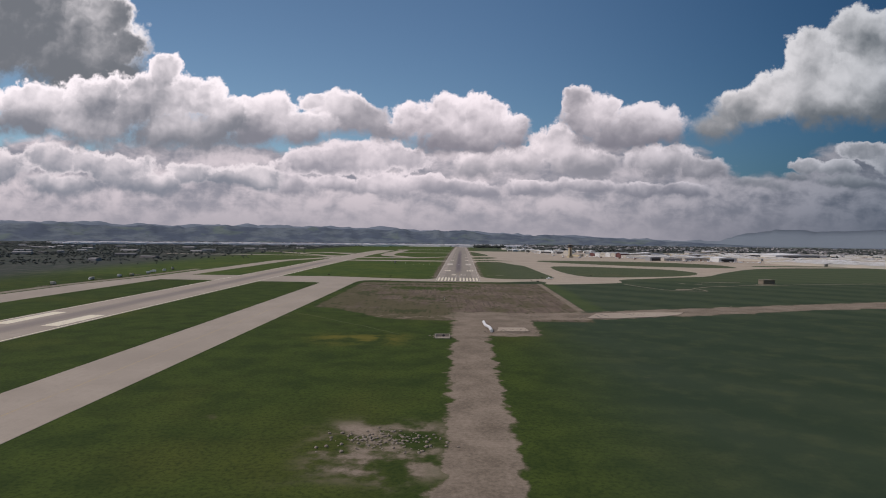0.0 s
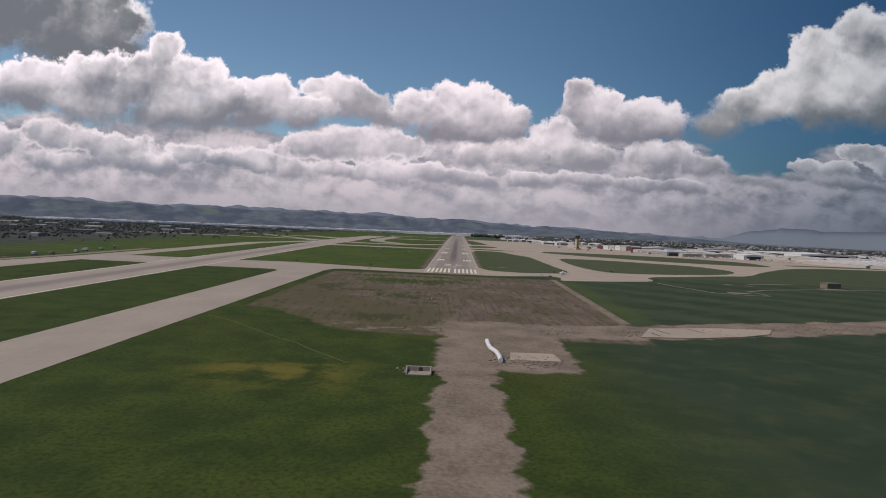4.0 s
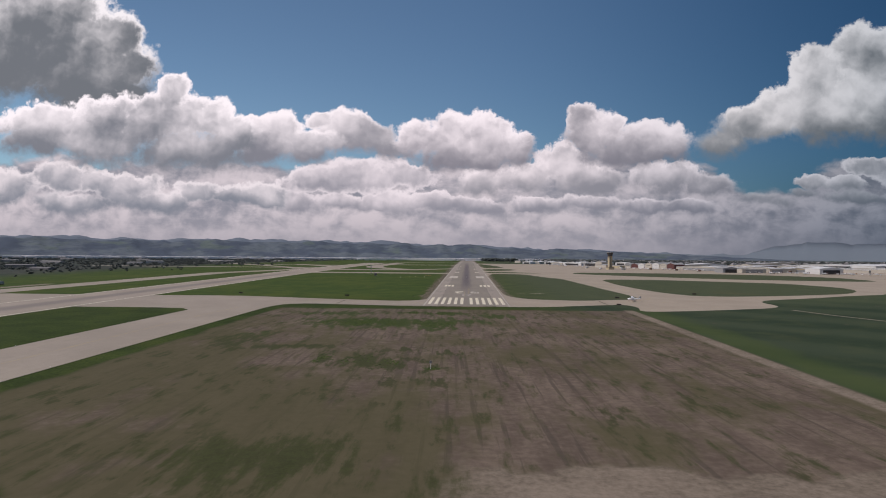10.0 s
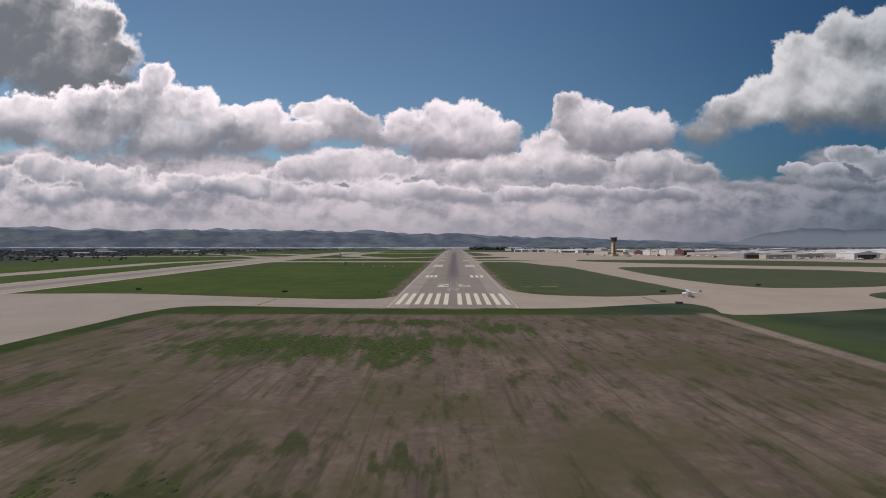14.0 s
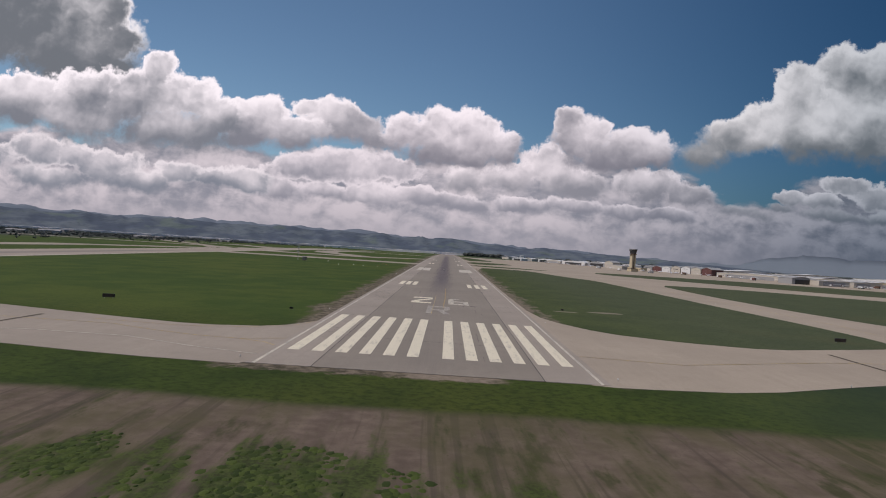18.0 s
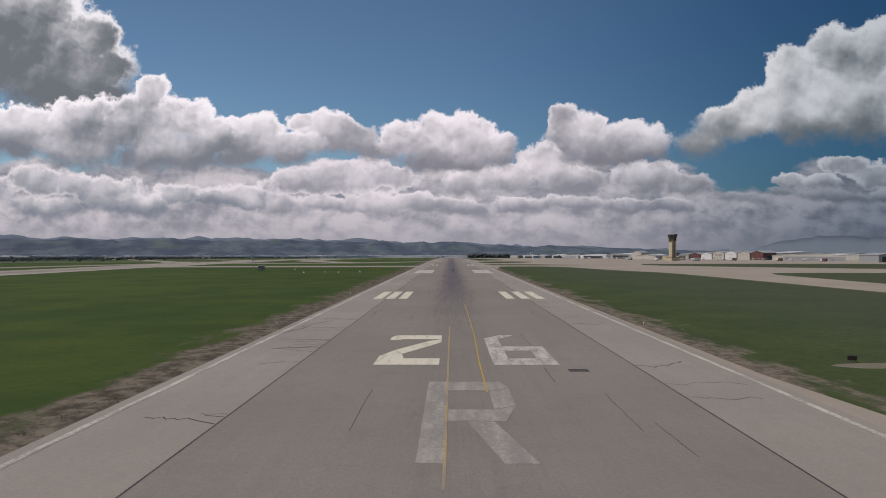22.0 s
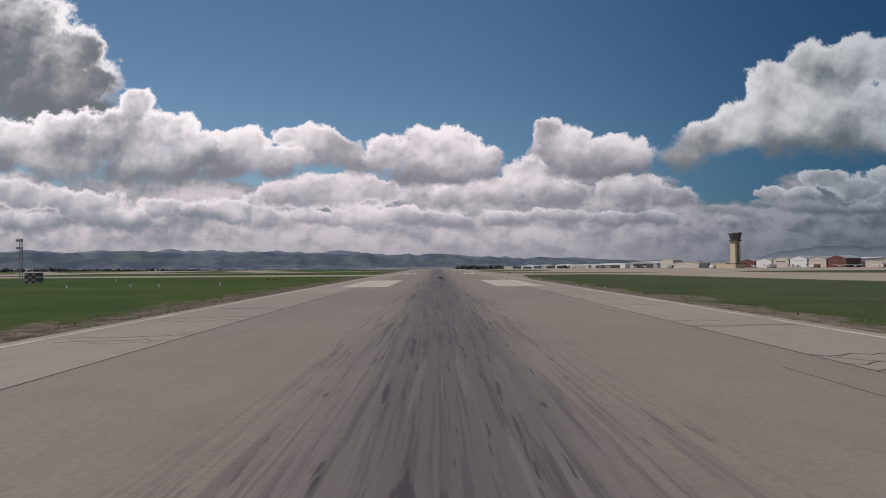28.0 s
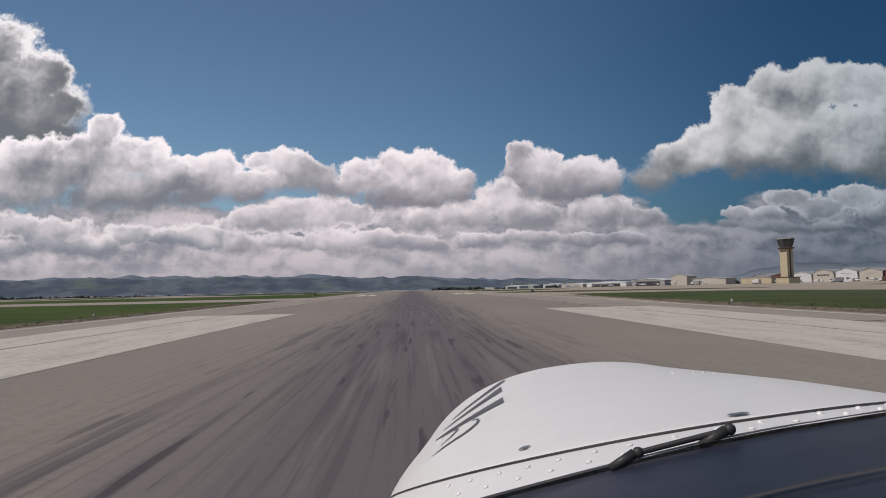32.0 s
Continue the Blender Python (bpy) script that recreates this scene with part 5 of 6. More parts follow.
# ---- the works short of the field, and rubble ----
def bent_pipe():
    line = [(16.0, -288.0, 1.1), (16.1, -294, 1.1), (16.6, -300, 1.0), (18.2, -306, 1.0), (18.8, -312, 0.9), (18.8, -317, 0.8)]
    bm = bmesh.new()
    for a, b in zip(line, line[1:]):
        rod(bm, a, b, 0.75, 10)
    t = thing("drain_pipe", 0, 0, 0, 0, "white bent drain pipe lying on bare earth", "pipe")
    part("pipe", bm, WHITE_WALL, t)


bent_pipe()
ROCK = paint("broken_concrete", (0.21, 0.175, 0.135), 0.9)


def rubble(x, y, wide, count, seed, label):
    rnd = random.Random(seed)
    bm = bmesh.new()
    for _ in range(count):
        r = rnd.uniform(0.12, 0.55)
        made = bmesh.ops.create_icosphere(bm, subdivisions=1, radius=r)["verts"]
        at = Vector((x + rnd.gauss(0, wide), y + rnd.gauss(0, wide * 0.6), r * 0.25))
        for v in made:
            v.co = Vector((v.co.x * rnd.uniform(0.8, 1.3), v.co.y * rnd.uniform(0.7, 1.2), v.co.z * rnd.uniform(0.4, 0.8))) + at
    tagged(part("rubble", bm, ROCK), label, "rubble", kind="stuff")


rubble(28, -312, 6, 240, 1, "heaps of broken concrete and clods")
rubble(-6, -331, 2.2, 70, 2, "pile of broken concrete beside a dirt track")
rubble(-14, -476, 6, 200, 4, "pile of rubble and clods in the grass")
rubble(112, -240, 9, 150, 6, "scattered broken concrete along a dirt track")
for x, y, w, d in ((30, -307, 16, 12),):
    tagged(slab("concrete_pad", [(x - w / 2, y - d / 2), (x + w / 2, y - d / 2 + 1), (x + w / 2 - 1, y + d / 2), (x - w / 2 + 1, y + d / 2 - 1)], APRON, 0.25, 0.4), "broken concrete pad on bare earth", "pad", kind="structure")


def build_track_pad():
    """The long broken slab beside the cross track, with open joints, and spoil heaps round it."""
    pad = slab("concrete_pad", [(77, -262), (98, -259), (121, -251), (137, -241), (144, -229), (118, -231), (87, -240)], APRON, 0.3, 0.5)
    tagged(pad, "long pale broken concrete slab beside a dirt track", "pad", kind="structure")
    for line in ([(88.5, -241.5), (89.8, -247), (92, -252)], [(84.5, -252), (86, -258)], [(104, -236.5), (108, -246)]):
        ribbon("joint", line, 0.9, SEAM, 0.308, pad)
    for k, (x, y, w, n) in enumerate(((78, -250, 3.0, 70), (72, -258, 2.2, 40), (150, -226, 5.0, 90), (172, -217, 7.0, 110), (196, -206, 7.0, 90), (44, -258, 6.0, 60))):
        rubble(x, y, w, n, 30 + k, "heap of broken concrete and clods beside a dirt track")


def build_culvert():
    t = thing("culvert_headwall", -5.0, -332, 0.0, 3, "pale concrete culvert headwall with a dark round pipe mouth", "culvert")
    part("wall", boxed(-3.6, 3.6, -0.4, 0.4, -0.3, 1.5), CULVERT, t)
    part("apron_slab", boxed(-3.2, 3.2, -4.4, -0.42, -0.3, 0.22), CULVERT, t)
    for s in (-1, 1):
        bm = bmesh.new()
        vs = box(bm, s * 3.3 - 0.2, s * 3.3 + 0.2, -4.2, -0.42, -0.3, 1.4)
        for v in vs[4:6]:
            v.co.z = 0.45
        part("wing_wall", bm, CULVERT, t)
    # no hole: a near-black disc paints the shade inside the pipe
    bm = bmesh.new()
    rod(bm, (0.6, -0.46, 0.72), (0.6, -0.41, 0.72), 0.60, 20)
    part("pipe_mouth", bm, DARK, t, "dark disc for the shaded inside of a pipe")


CULVERT = paint("weathered_concrete", (0.29, 0.25, 0.205), 0.9, 0.0, 0.5, 1.0)
build_track_pad()
build_culvert()
for k, (x, y, n) in enumerate(((-352, -30, 60), (-350, 36, 50), (-352, -110, 70), (-352, -190, 60), (-353, -260, 50))):
    rubble(x, y, 3.5, n, 50 + k, "low heap of pale spoil beside a taxiway")


# ---- far town, trees and sheds ----
def leaf_material(name, dark, light):
    m, net, bsdf = material(name, 0.9)
    r = net.node("ShaderNodeNewGeometry").outputs["Random Per Island"]
    net.put(bsdf.inputs["Base Color"], net.mix(r, dark, light))
    bsdf.inputs["Specular IOR Level"].default_value = 0.1
    return m


# far leaves and walls: greyed and flattened in colour to stand for haze
HAZED_FOLIAGE = leaf_material("hazed_foliage", (0.048, 0.056, 0.054), (0.088, 0.096, 0.086))
HOUSE = leaf_material("hazed_town_walls", (0.11, 0.105, 0.105), (0.40, 0.38, 0.37))


def tree_points(verts, faces, x, y, z, tall, rnd, clumps=5):
    """A far tree: a short trunk and a crown of uneven leafy clumps."""
    n, w = len(verts), 0.04 * tall
    verts += [(x - w, y, z - 0.5), (x + w, y, z - 0.5), (x, y + w, z + tall * 0.5)]
    faces.append((n, n + 1, n + 2))
    spread = tall * rnd.uniform(0.35, 0.7)
    for _ in range(clumps):
        a, d, up = rnd.uniform(0, 6.283), spread * rnd.random() ** 0.6, rnd.uniform(0.12, 0.72)
        q = tall * rnd.uniform(0.24, 0.42) * (1.15 - 0.5 * abs(up - 0.45))
        cx, cy, cz = x + d * math.cos(a), y + d * math.sin(a), z + tall * up
        n = len(verts)
        verts.append((cx, cy, cz + q * rnd.uniform(0.6, 1.1)))
        for k in range(6):
            b, r = k * 1.047 + rnd.uniform(-0.3, 0.3), q * rnd.uniform(0.7, 1.5)
            verts.append((cx + r * math.cos(b), cy + r * math.sin(b), cz + q * rnd.uniform(-0.4, 0.4)))
        verts.append((cx, cy, cz - q * rnd.uniform(0.5, 0.9)))
        for k in range(6):
            faces.append((n, n + 1 + k, n + 1 + (k + 1) % 6))
            faces.append((n + 7, n + 1 + (k + 1) % 6, n + 1 + k))


def mesh_thing(name, verts, faces, mat, label, category):
    me = bpy.data.meshes.new(name)
    me.from_pydata(verts, [], faces)
    me.materials.append(mat)
    tagged(new(name, me), label, category, kind="stuff")


def far_woods():
    rnd = random.Random(21)
    verts, faces = [], []
    def grove(cx, cy, sx, sy, count, tall):
        for _ in range(count):
            x, y = rnd.gauss(cx, sx), rnd.gauss(cy, sy)
            if -345 < x < 120 and y < 2100:
                continue
            tree_points(verts, faces, x, y, fall(y), tall * rnd.uniform(0.6, 1.35), rnd, 5)
    for _ in range(420):
        grove(rnd.uniform(-2000, -480), rnd.uniform(400, 2100), 90, 16, 14, 3.4)
    for _ in range(40):
        grove(rnd.uniform(-1100, -520), rnd.uniform(100, 600), 40, 8, 12, 3.0)
    for _ in range(90):
        grove(rnd.uniform(-1900, 300), rnd.uniform(2200, 3300), 110, 40, 12, 6)
    for _ in range(260):
        grove(rnd.uniform(150, 2300), rnd.uniform(1350, 3300), 90, 30, 13, 6.5)
    for _ in range(60):
        grove(rnd.uniform(700, 1900), rnd.uniform(600, 1500), 70, 40, 10, 6)
    for k in range(60):
        x, y = rnd.uniform(190, 520), rnd.uniform(1150, 1500)
        tree_points(verts, faces, x, y, fall(y), rnd.uniform(5, 11), rnd, 8)
    for k in range(90):
        x, y = rnd.uniform(60, 190), rnd.uniform(1900, 2100)
        tree_points(verts, faces, x, y, fall(y), rnd.uniform(8, 14), rnd, 8)
    mesh_thing("far_trees", verts, faces, HAZED_FOLIAGE, "dark distant trees in uneven groves", "trees")


def far_town():
    rnd = random.Random(8)
    verts, faces = [], []
    def house(x, y, w, d, h, a, pitch):
        n, c, s, z = len(verts), math.cos(a), math.sin(a), fall(y)
        def at(px, py, pz):
            verts.append((x + px * c - py * s, y + px * s + py * c, z + pz))
        for pz in (-0.6, h):
            for px, py in ((-w, -d), (w, -d), (w, d), (-w, d)):
                at(px / 2, py / 2, pz)
        at(-w / 2, 0, h + pitch)
        at(w / 2, 0, h + pitch)
        faces.extend([(n, n + 1, n + 5, n + 4), (n + 1, n + 2, n + 6, n + 9, n + 5), (n + 2, n + 3, n + 7, n + 6), (n + 3, n, n + 4, n + 8, n + 7), (n + 4, n + 5, n + 9, n + 8), (n + 6, n + 7, n + 8, n + 9)])
    for _ in range(1500):
        side = rnd.random()
        if side < 0.62:
            x, y = rnd.uniform(180, 2400), rnd.uniform(1450, 3400)
        elif side < 0.80:
            x, y = rnd.uniform(-1900, 200), rnd.uniform(2250, 3500)
        else:
            x, y = rnd.uniform(700, 2000), rnd.uniform(500, 1600)
        house(x, y, rnd.uniform(8, 20), rnd.uniform(7, 13), rnd.uniform(2.5, 4.5), rnd.choice((0.2, 1.77)) + rnd.uniform(-0.1, 0.1), rnd.uniform(0.5, 2.5))
    for _ in range(110):
        x, y = rnd.uniform(-1900, -480), rnd.uniform(300, 2500)
        house(x, y, rnd.uniform(10, 40), rnd.uniform(6, 14), rnd.uniform(2.5, 4.5), rnd.uniform(-0.4, 0.4), 1.0)
    mesh_thing("far_town", verts, faces, HOUSE, "distant town of low pale houses and sheds", "town")


far_woods()
far_town()
# the pale band of long dairy sheds in front of the hills
FARM_WHITE = paint("farm_shed_white", (0.80, 0.76, 0.76), 0.6)
shed = hangar(-1690, 2010, 110, 34, 8.0, 36, FARM_WHITE, FARM_WHITE, "long white-roofed farm shed far beyond the field", "gable", FARM_WHITE, 0.3)
rnd = random.Random(3)
for k in range(112):
    az = radians(-38 + 0.80 * (k % 56))
    r = (2780 if k < 56 else 2440) + rnd.uniform(-160, 120)
    x, y = r * math.sin(az), -250 + r * math.cos(az)
    copy_thing(shed, pose(x, y, fall(y), 0, 0, -math.degrees(az) + rnd.uniform(-6, 6)))


# ---- weeds and tufts ----
def tufts(name, spots, mat, label, seed, size=0.35, blades=6):
    """Clumps of short upright blades."""
    rnd = random.Random(seed)
    verts, faces = [], []
    for x, y, z in spots:
        k = size * rnd.uniform(0.5, 1.5)
        for _ in range(blades):
            a, lean = rnd.uniform(0, 6.283), rnd.uniform(0.2, 1.0) * k
            bx, by, w = x + rnd.uniform(-k, k), y + rnd.uniform(-k, k), 0.16 * k
            c, d = math.cos(a), math.sin(a)
            n = len(verts)
            verts += [(bx - w * d, by + w * c, z - 0.02), (bx + w * d, by - w * c, z - 0.02), (bx + lean * c, by + lean * d, z + k * rnd.uniform(0.5, 1.1))]
            faces.append((n, n + 1, n + 2))
    mesh_thing(name, verts, faces, mat, label, "weeds")


def all_tufts():
    weed = leaf_material("weed_leaves", (0.028, 0.042, 0.012), (0.066, 0.088, 0.022))
    dry = leaf_material("dry_leaves", (0.070, 0.060, 0.030), (0.17, 0.14, 0.075))
    rnd = random.Random(77)
    verts, faces = [], []
    for cx, cy, rx, ry, count in ((-32, -79, 27, 14, 5200), (-10, -78, 6, 24, 1700), (-9, -43, 11, 8, 900), (-25, -39, 6, 5, 300), (-38, -160, 2.5, 9, 260), (-25, -164, 8, 12, 260), (-8, -173, 1.8, 1.8, 60)):
        for _ in range(count):
            a, r = rnd.uniform(0, 6.283), rnd.random() ** 0.6
            x, y = cx + rx * r * math.cos(a), cy + ry * r * math.sin(a)
            x = round(x / 1.1) * 1.1 + rnd.gauss(0, 0.32)
            if noise.noise((x * 0.25, y * 0.045, 1.3)) + rnd.gauss(0, 0.22) < -0.25 + 0.5 * r:
                continue
            w, tall, n = rnd.uniform(0.16, 0.46), rnd.uniform(0.02, 0.085), len(verts)
            verts.append((x + rnd.uniform(-0.1, 0.1), y, tall))
            for ring, up in ((0.55, 0.75), (1.0, -0.1)):
                for k in range(6):
                    q = w * ring * rnd.uniform(0.75, 1.25)
                    verts.append((x + q * math.cos(k * 1.0472), y + 1.3 * q * math.sin(k * 1.0472), tall * up * rnd.uniform(0.8, 1.15)))
            for k in range(6):
                j = (k + 1) % 6
                faces += [(n, n + 1 + k, n + 1 + j), (n + 1 + k, n + 7 + k, n + 7 + j, n + 1 + j)]
    mesh_thing("field_weeds", verts, faces, weed, "low green weeds growing in rows in bare soil", "weeds")
    brown = []
    for _ in range(3200):
        s = rnd.choice((-1, 1))
        x, y = 23.9 + rnd.random() ** 1.4 * 5.0, rnd.uniform(62, 420)
        if s < 0 or y > 100:
            brown.append((s * x, y, 0.085 if s > 0 else 0.0))
    tufts("dry_weeds", brown, dry, "dry brown tufts on the runway's bare shoulder", 7, 0.11, 5)


all_tufts()
pole = thing("marker_pole", -8.5, -174, 0.0, 0, "slim white marker pole in a ring of weeds", "pole")
bm = bmesh.new()
rod(bm, (0, 0, -0.2), (0, 0, 2.2), 0.06, 8)
part("pole", bm, WHITE_WALL, pole)
part("plate", boxed(-0.35, 0.35, -0.08, -0.06, 1.5, 2.1), METAL, pole)


# ---- the nose of the aircraft, on the runway at the end of the landing ----
def nose_ring(s, lower=False):
    """The cross-section of the cowling at s metres ahead of the windshield: half width, crown height, waist."""
    q = max(-1.0, min(1.0, s / 1.415))
    g = math.copysign(abs(q) ** 0.9, q)
    a, h, top = 0.593 - 0.219 * g, 0.247 + 0.061 * g, -0.256 * g
    a *= 1 - 0.26 * max(0.0, min(1.0, 1 - s / 0.65)) ** 1.5
    a -= 0.022 * max(0.0, min(1.0, (1.05 - s) / 0.5))
    r = max(0.0, min(1.0, (s - 1.057) / 0.358))
    k = 0.6 * math.sqrt(max(0.0, 1 - r * r)) + 0.4 * (1 - r ** 6)
    top -= 0.009 * max(0.0, min(1.0, (s - 0.45) / 0.5))
    return a * (0.25 + 0.75 * k), h * (0.35 + 0.65 * k), top - h


def skin(s, angle, off=0.0):
    """A point of the cowling, by its station and the angle over the crown in degrees, lifted off by a little."""
    a, h, waist = nose_ring(s)
    c, n = math.cos(radians(angle)), math.sin(radians(angle))
    p = Vector((a * math.copysign(abs(c) ** 0.862, c), s, waist + h * abs(n) ** 0.862))
    if off:
        p += Vector((c, 0.0, abs(n) + 0.3)).normalized() * off
    return p


def patch(bm, s0, s1, a0, a1, ns, na, off, thick=0.0):
    """A piece of the skin between two stations and two angles; the angles may be functions of the way along."""
    def at(v, i):
        return v(i / ns) if callable(v) else v
    rows = []
    for i in range(ns + 1):
        s = s0 + (s1 - s0) * i / ns
        lo, hi = at(a0, i), at(a1, i)
        rows.append([bm.verts.new(skin(s, lo + (hi - lo) * j / na, off)) for j in range(na + 1)])
    for i in range(ns):
        for j in range(na):
            f = bm.faces.new((rows[i][j], rows[i][j + 1], rows[i + 1][j + 1], rows[i + 1][j]))
            f.smooth = True
    bmesh.ops.recalc_face_normals(bm, faces=bm.faces)


def seam_at(angle):
    """The station of the seam behind the cowling, which sweeps forward on the flanks."""
    return 0.063 + 1.1e-4 * (angle - 91.0) ** 2


def foot_at(angle):
    """The station of the windshield's foot."""
    return -0.006 + 1.1e-4 * (angle - 98.5) ** 2


def band(bm, lo, hi, a0, a1, ns, na, off):
    """A piece of the skin between two swept lines, from one angle to another."""
    rows = []
    for j in range(na + 1):
        angle = a0 + (a1 - a0) * j / na
        p, q = lo(angle), hi(angle)
        rows.append([bm.verts.new(skin(p + (q - p) * i / ns, angle, off)) for i in range(ns + 1)])
    for j in range(na):
        for i in range(ns):
            f = bm.faces.new((rows[j][i], rows[j][i + 1], rows[j + 1][i + 1], rows[j + 1][i]))
            f.smooth = True
    bmesh.ops.recalc_face_normals(bm, faces=bm.faces)


def trail(bm, points, wide, off=0.0012):
    """A painted curl on the skin along stations and angles, thickest in its middle."""
    n = 28
    line = []
    for k in range(n + 1):
        f = (len(points) - 1) * k / n
        i = min(int(f), len(points) - 2)
        f -= i
        p0, p1, p2, p3 = (points[max(0, min(len(points) - 1, i + d))] for d in (-1, 0, 1, 2))
        line.append(tuple(0.5 * (2 * b + (c - a) * f + (2 * a - 5 * b + 4 * c - d) * f * f + (3 * b - a - 3 * c + d) * f ** 3) for a, b, c, d in zip(p0, p1, p2, p3)))
    rows = []
    for k, (st, an) in enumerate(line):
        a, b = line[max(k - 1, 0)], line[min(k + 1, n)]
        ds, da = (b[0] - a[0]) / 0.02, b[1] - a[1]
        size = max(1e-6, math.hypot(ds, da))
        w = wide * (0.18 + 0.82 * math.sin(math.pi * k / n))
        rows.append([bm.verts.new(skin(st - e * da / size * w * 0.02, an + e * ds / size * w, off)) for e in (-0.5, 0.5)])
    for k in range(n):
        bm.faces.new((rows[k][0], rows[k][1], rows[k + 1][1], rows[k + 1][0])).smooth = True
    bmesh.ops.recalc_face_normals(bm, faces=bm.faces)


COWL_WHITE = paint("cowl_enamel", (0.78, 0.755, 0.715), 0.34, 0.0, 0.10, 2.0, (0.45, 0.43, 0.41))
GLARE_BLACK = paint("glare_panel_blue_black", (0.020, 0.022, 0.034), 0.42, 0.0, 0.10, 3.0, (0.06, 0.06, 0.07))
STRIPE_GREY = paint("charcoal_stripe", (0.055, 0.055, 0.065), 0.35)
SEAL = paint("rubber_seal", (0.028, 0.028, 0.03), 0.7)


def build_nose():
    t = new("aircraft_nose")
    t.matrix_world = pose(-0.338, 315.830, 1.793, 6.07, -6.40, -3.15)
    tagged(t, "white aircraft nose cowling with charcoal stripes and a blue-black glare panel", "airplane nose")
    def piece(name, label, mat, *args):
        bm = bmesh.new()
        band(bm, *args)
        return part(name, bm, mat, t, label)
    cowl = piece("cowling", "glossy white enamelled cowling", COWL_WHITE, lambda a: seam_at(a) + 0.007, lambda a: 1.4149, 0, 180, 60, 72, 0.0)
    solid = cowl.modifiers.new("thickness", "SOLIDIFY")
    solid.thickness, solid.offset = 0.004, -1.0
    piece("cowl_strip", "white riveted strip", COWL_WHITE, foot_at, seam_at, 0, 180, 6, 72, 0.0)
    piece("cowl_seam", "dark seam between cowl panels", SEAL, lambda a: seam_at(a) - 0.001, lambda a: seam_at(a) + 0.008, 0, 180, 2, 90, 0.0012)
    piece("windshield_seal", "dark rubber seal at the windshield's foot", SEAL, lambda a: foot_at(a) - 0.009, lambda a: foot_at(a) + 0.001, 0, 180, 2, 90, 0.002)
    piece("glare_panel", "matt blue-black glare panel", GLARE_BLACK, lambda a: -0.26, lambda a: foot_at(a) - 0.008, 2, 178, 16, 72, -0.002)
    piece("panel_seam", "", SEAL, lambda a: -0.160, lambda a: -0.155, 40, 140, 1, 40, 0.0005)
    # the lower cowl and the nose leg that carry it on the runway
    bm = bmesh.new()
    prev = None
    for i in range(25):
        s = 0.013 + 1.40 * i / 24
        a, h, waist = nose_ring(s)
        ring = [bm.verts.new((a * math.copysign(abs(math.cos(math.pi * j / 24)) ** 0.45, math.cos(math.pi * j / 24)), s, waist - 0.48 * (0.4 + 0.6 * a / 0.6) * math.sin(math.pi * j / 24) ** 0.8)) for j in range(25)]
        if prev:
            for j in range(24):
                bm.faces.new((prev[j], prev[j + 1], ring[j + 1], ring[j])).smooth = True
        else:
            bm.faces.new(ring)
        prev = ring
    bm.faces.new(prev)
    bmesh.ops.recalc_face_normals(bm, faces=bm.faces)
    part("lower_cowl", bm, COWL_WHITE, t)
    inv = t.matrix_world.inverted()
    foot, hip = inv @ Vector((-0.25, 316.6, 0.272)), inv @ Vector((-0.3, 316.5, 1.1))
    bm = bmesh.new()
    rod(bm, hip, foot, 0.04, 10)
    part("nose_leg", bm, METAL, t)
    bm = bmesh.new()
    side = inv.to_3x3() @ Vector((0.07, 0, 0))
    rod(bm, foot - side, foot + side, 0.165, 24)
    part("nose_wheel", bm, BLACK, t)
    # charcoal stripes that sweep down the flank, and two curls under them
    def swept(a0, a1, r0, r1, bow):
        def line(angle):
            f = (angle - a0) / (a1 - a0)
            return r0 + (r1 - r0) * f - bow * math.sin(math.pi * f)
        return line
    for a0, a1, low, high in ((113.2, 134.5, (0.648, 0.612, 0.030), (0.735, 0.622, 0.030)), (112.6, 133.0, (0.860, 0.700, 0.030), (0.965, 0.712, 0.040)), (110.5, 131.0, (1.045, 0.800, 0.020), (1.095, 0.815, 0.005))):
        piece("stripe", "charcoal painted stripe", STRIPE_GREY, swept(a0, a1, *low), swept(a0, a1, *high), a0, a1, 4, 24, 0.0012)
    for curl, wide in (([(0.455, 134.5), (0.468, 130.0), (0.482, 125.0), (0.520, 121.6), (0.565, 121.0), (0.590, 122.6)], 0.9), ([(0.585, 132.0), (0.598, 129.0), (0.575, 127.0), (0.535, 128.6), (0.505, 132.0)], 0.8)):
        bm = bmesh.new()
        trail(bm, curl, wide)
        part("scroll_stripe", bm, STRIPE_GREY, t)
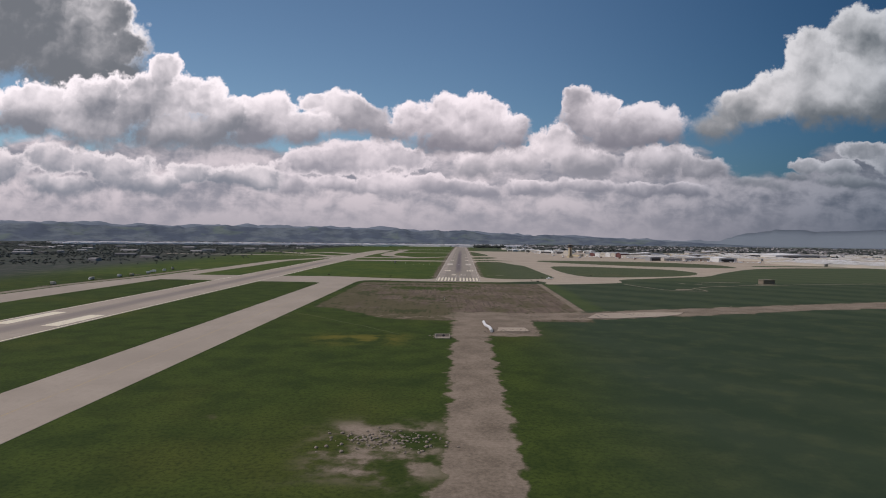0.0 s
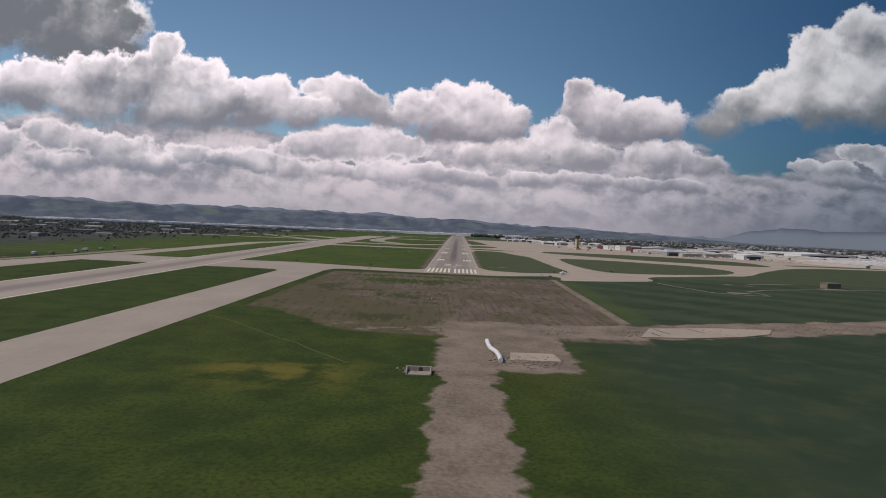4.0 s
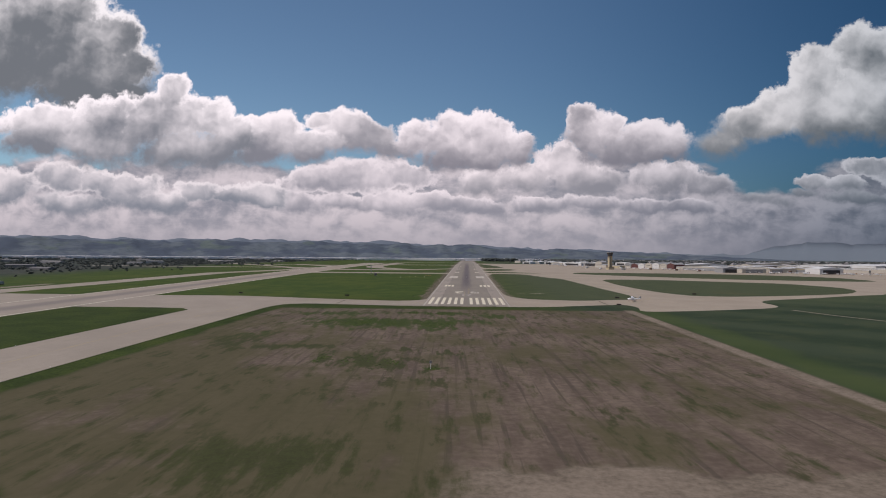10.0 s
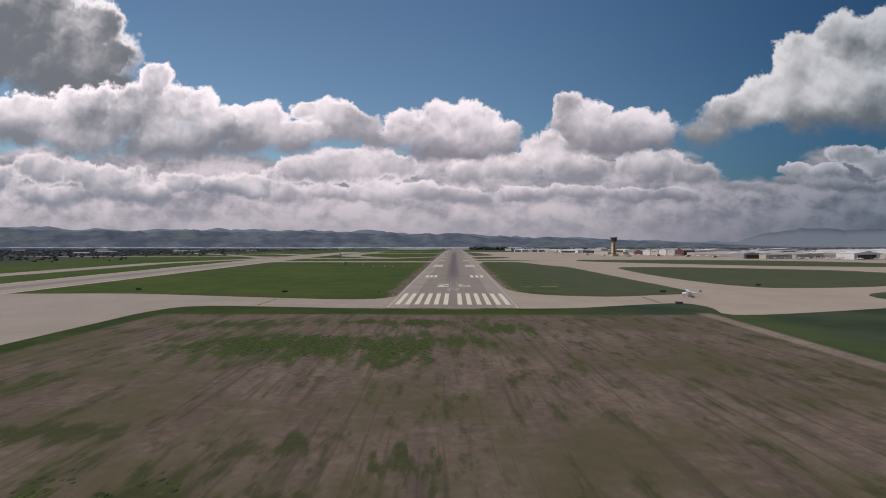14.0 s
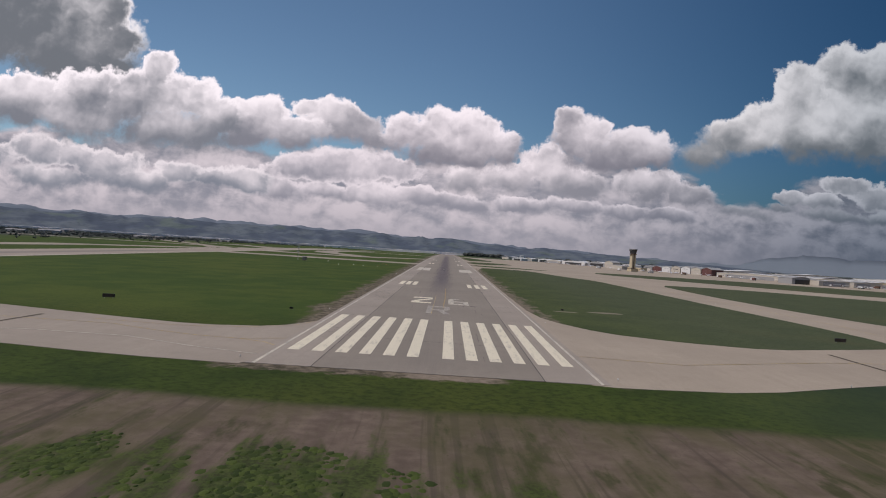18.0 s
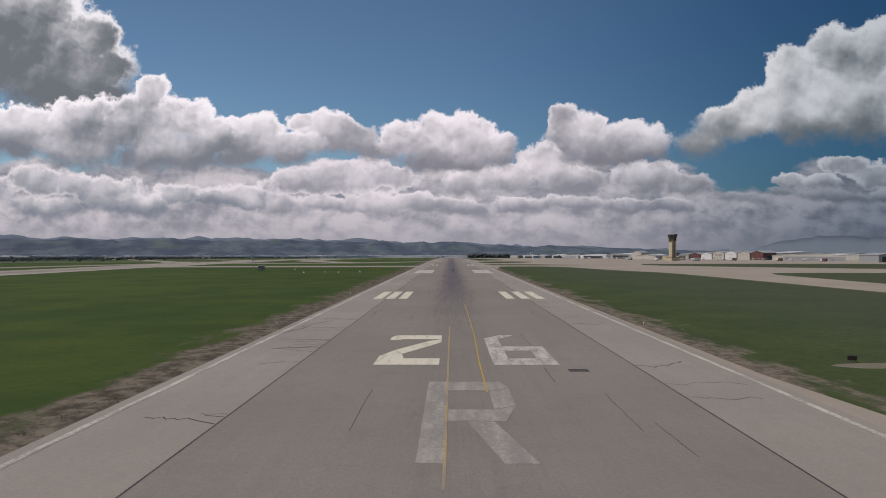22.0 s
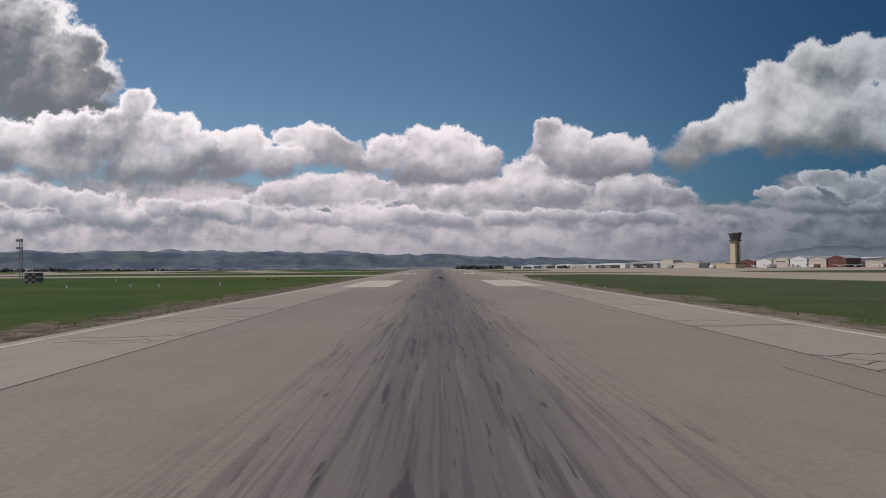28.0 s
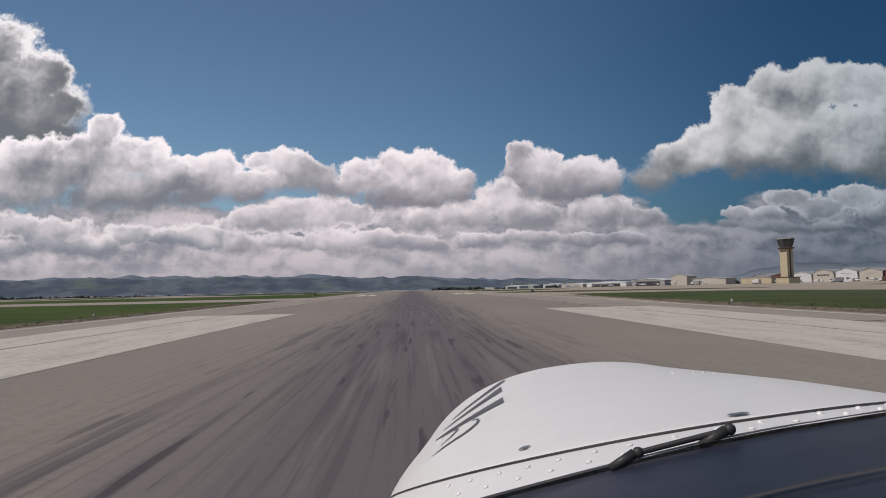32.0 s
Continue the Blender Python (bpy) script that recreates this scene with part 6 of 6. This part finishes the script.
    # rivets, fasteners and the rod on the glare panel
    bm = bmesh.new()
    bmesh.ops.create_uvsphere(bm, u_segments=8, v_segments=5, radius=0.0031)
    for v in bm.verts:
        v.co.z = max(v.co.z, -0.0005) * 0.6
    rivet = part("rivet", bm, COWL_WHITE, t)
    rnd = random.Random(2)
    spots = [(foot_at(a) + f * (seam_at(a) - foot_at(a)), a) for f, first in ((0.35, 64.0), (0.72, 66.0)) for a in (first + 4.4 * k + rnd.uniform(-0.5, 0.5) for k in range(16))]
    spots += [(1.02, 97 + 1.7 * k) for k in range(5)] + [(0.60, 72 + 2.2 * k) for k in range(5)]
    for k, (s, a) in enumerate(spots):
        p = skin(s, a, 0.0005)
        r = rivet if k == 0 else new("rivet", rivet.data)
        r.parent = t
        n = (skin(s, a + 1) - skin(s, a - 1)).cross(skin(s + 0.01, a) - skin(s - 0.01, a))
        n = n if n.z > 0 else -n
        r.matrix_local = Matrix.Translation(p) @ n.to_track_quat("Z", "Y").to_matrix().to_4x4()
    for s, a in ((0.200, 116.5), (0.100, 91.8)):
        bm = bmesh.new()
        patch(bm, s - 0.007, s + 0.007, a - 1.0, a + 1.0, 2, 2, 0.002)
        bmesh.ops.bevel(bm, geom=[v for v in bm.verts if len(v.link_edges) == 2], offset=0.004, segments=3, affect="VERTICES")
        part("fastener", bm, METAL, t, "dull metal quarter-turn fastener")
    bar = new("defroster_rod")
    bar.parent = t
    a, b = skin(0.003, 109.3, 0.006), skin(-0.008, 99.6, 0.007)
    bm = bmesh.new()
    rod(bm, a, b, 0.0024, 12)
    part("rod", bm, BLACK, bar)
    for q in (a, b):
        bm = bmesh.new()
        d = (b - a).normalized()
        rod(bm, q - d * 0.014 + Vector((0, -0.003, -0.006)), q + d * 0.008, 0.0036, 12, 0.0044)
        bmesh.ops.create_uvsphere(bm, u_segments=12, v_segments=8, radius=0.0048, matrix=Matrix.Translation(q + d * 0.011))
        for f in bm.faces:
            f.smooth = True
        part("rod_mount", bm, BLACK, bar)


build_nose()
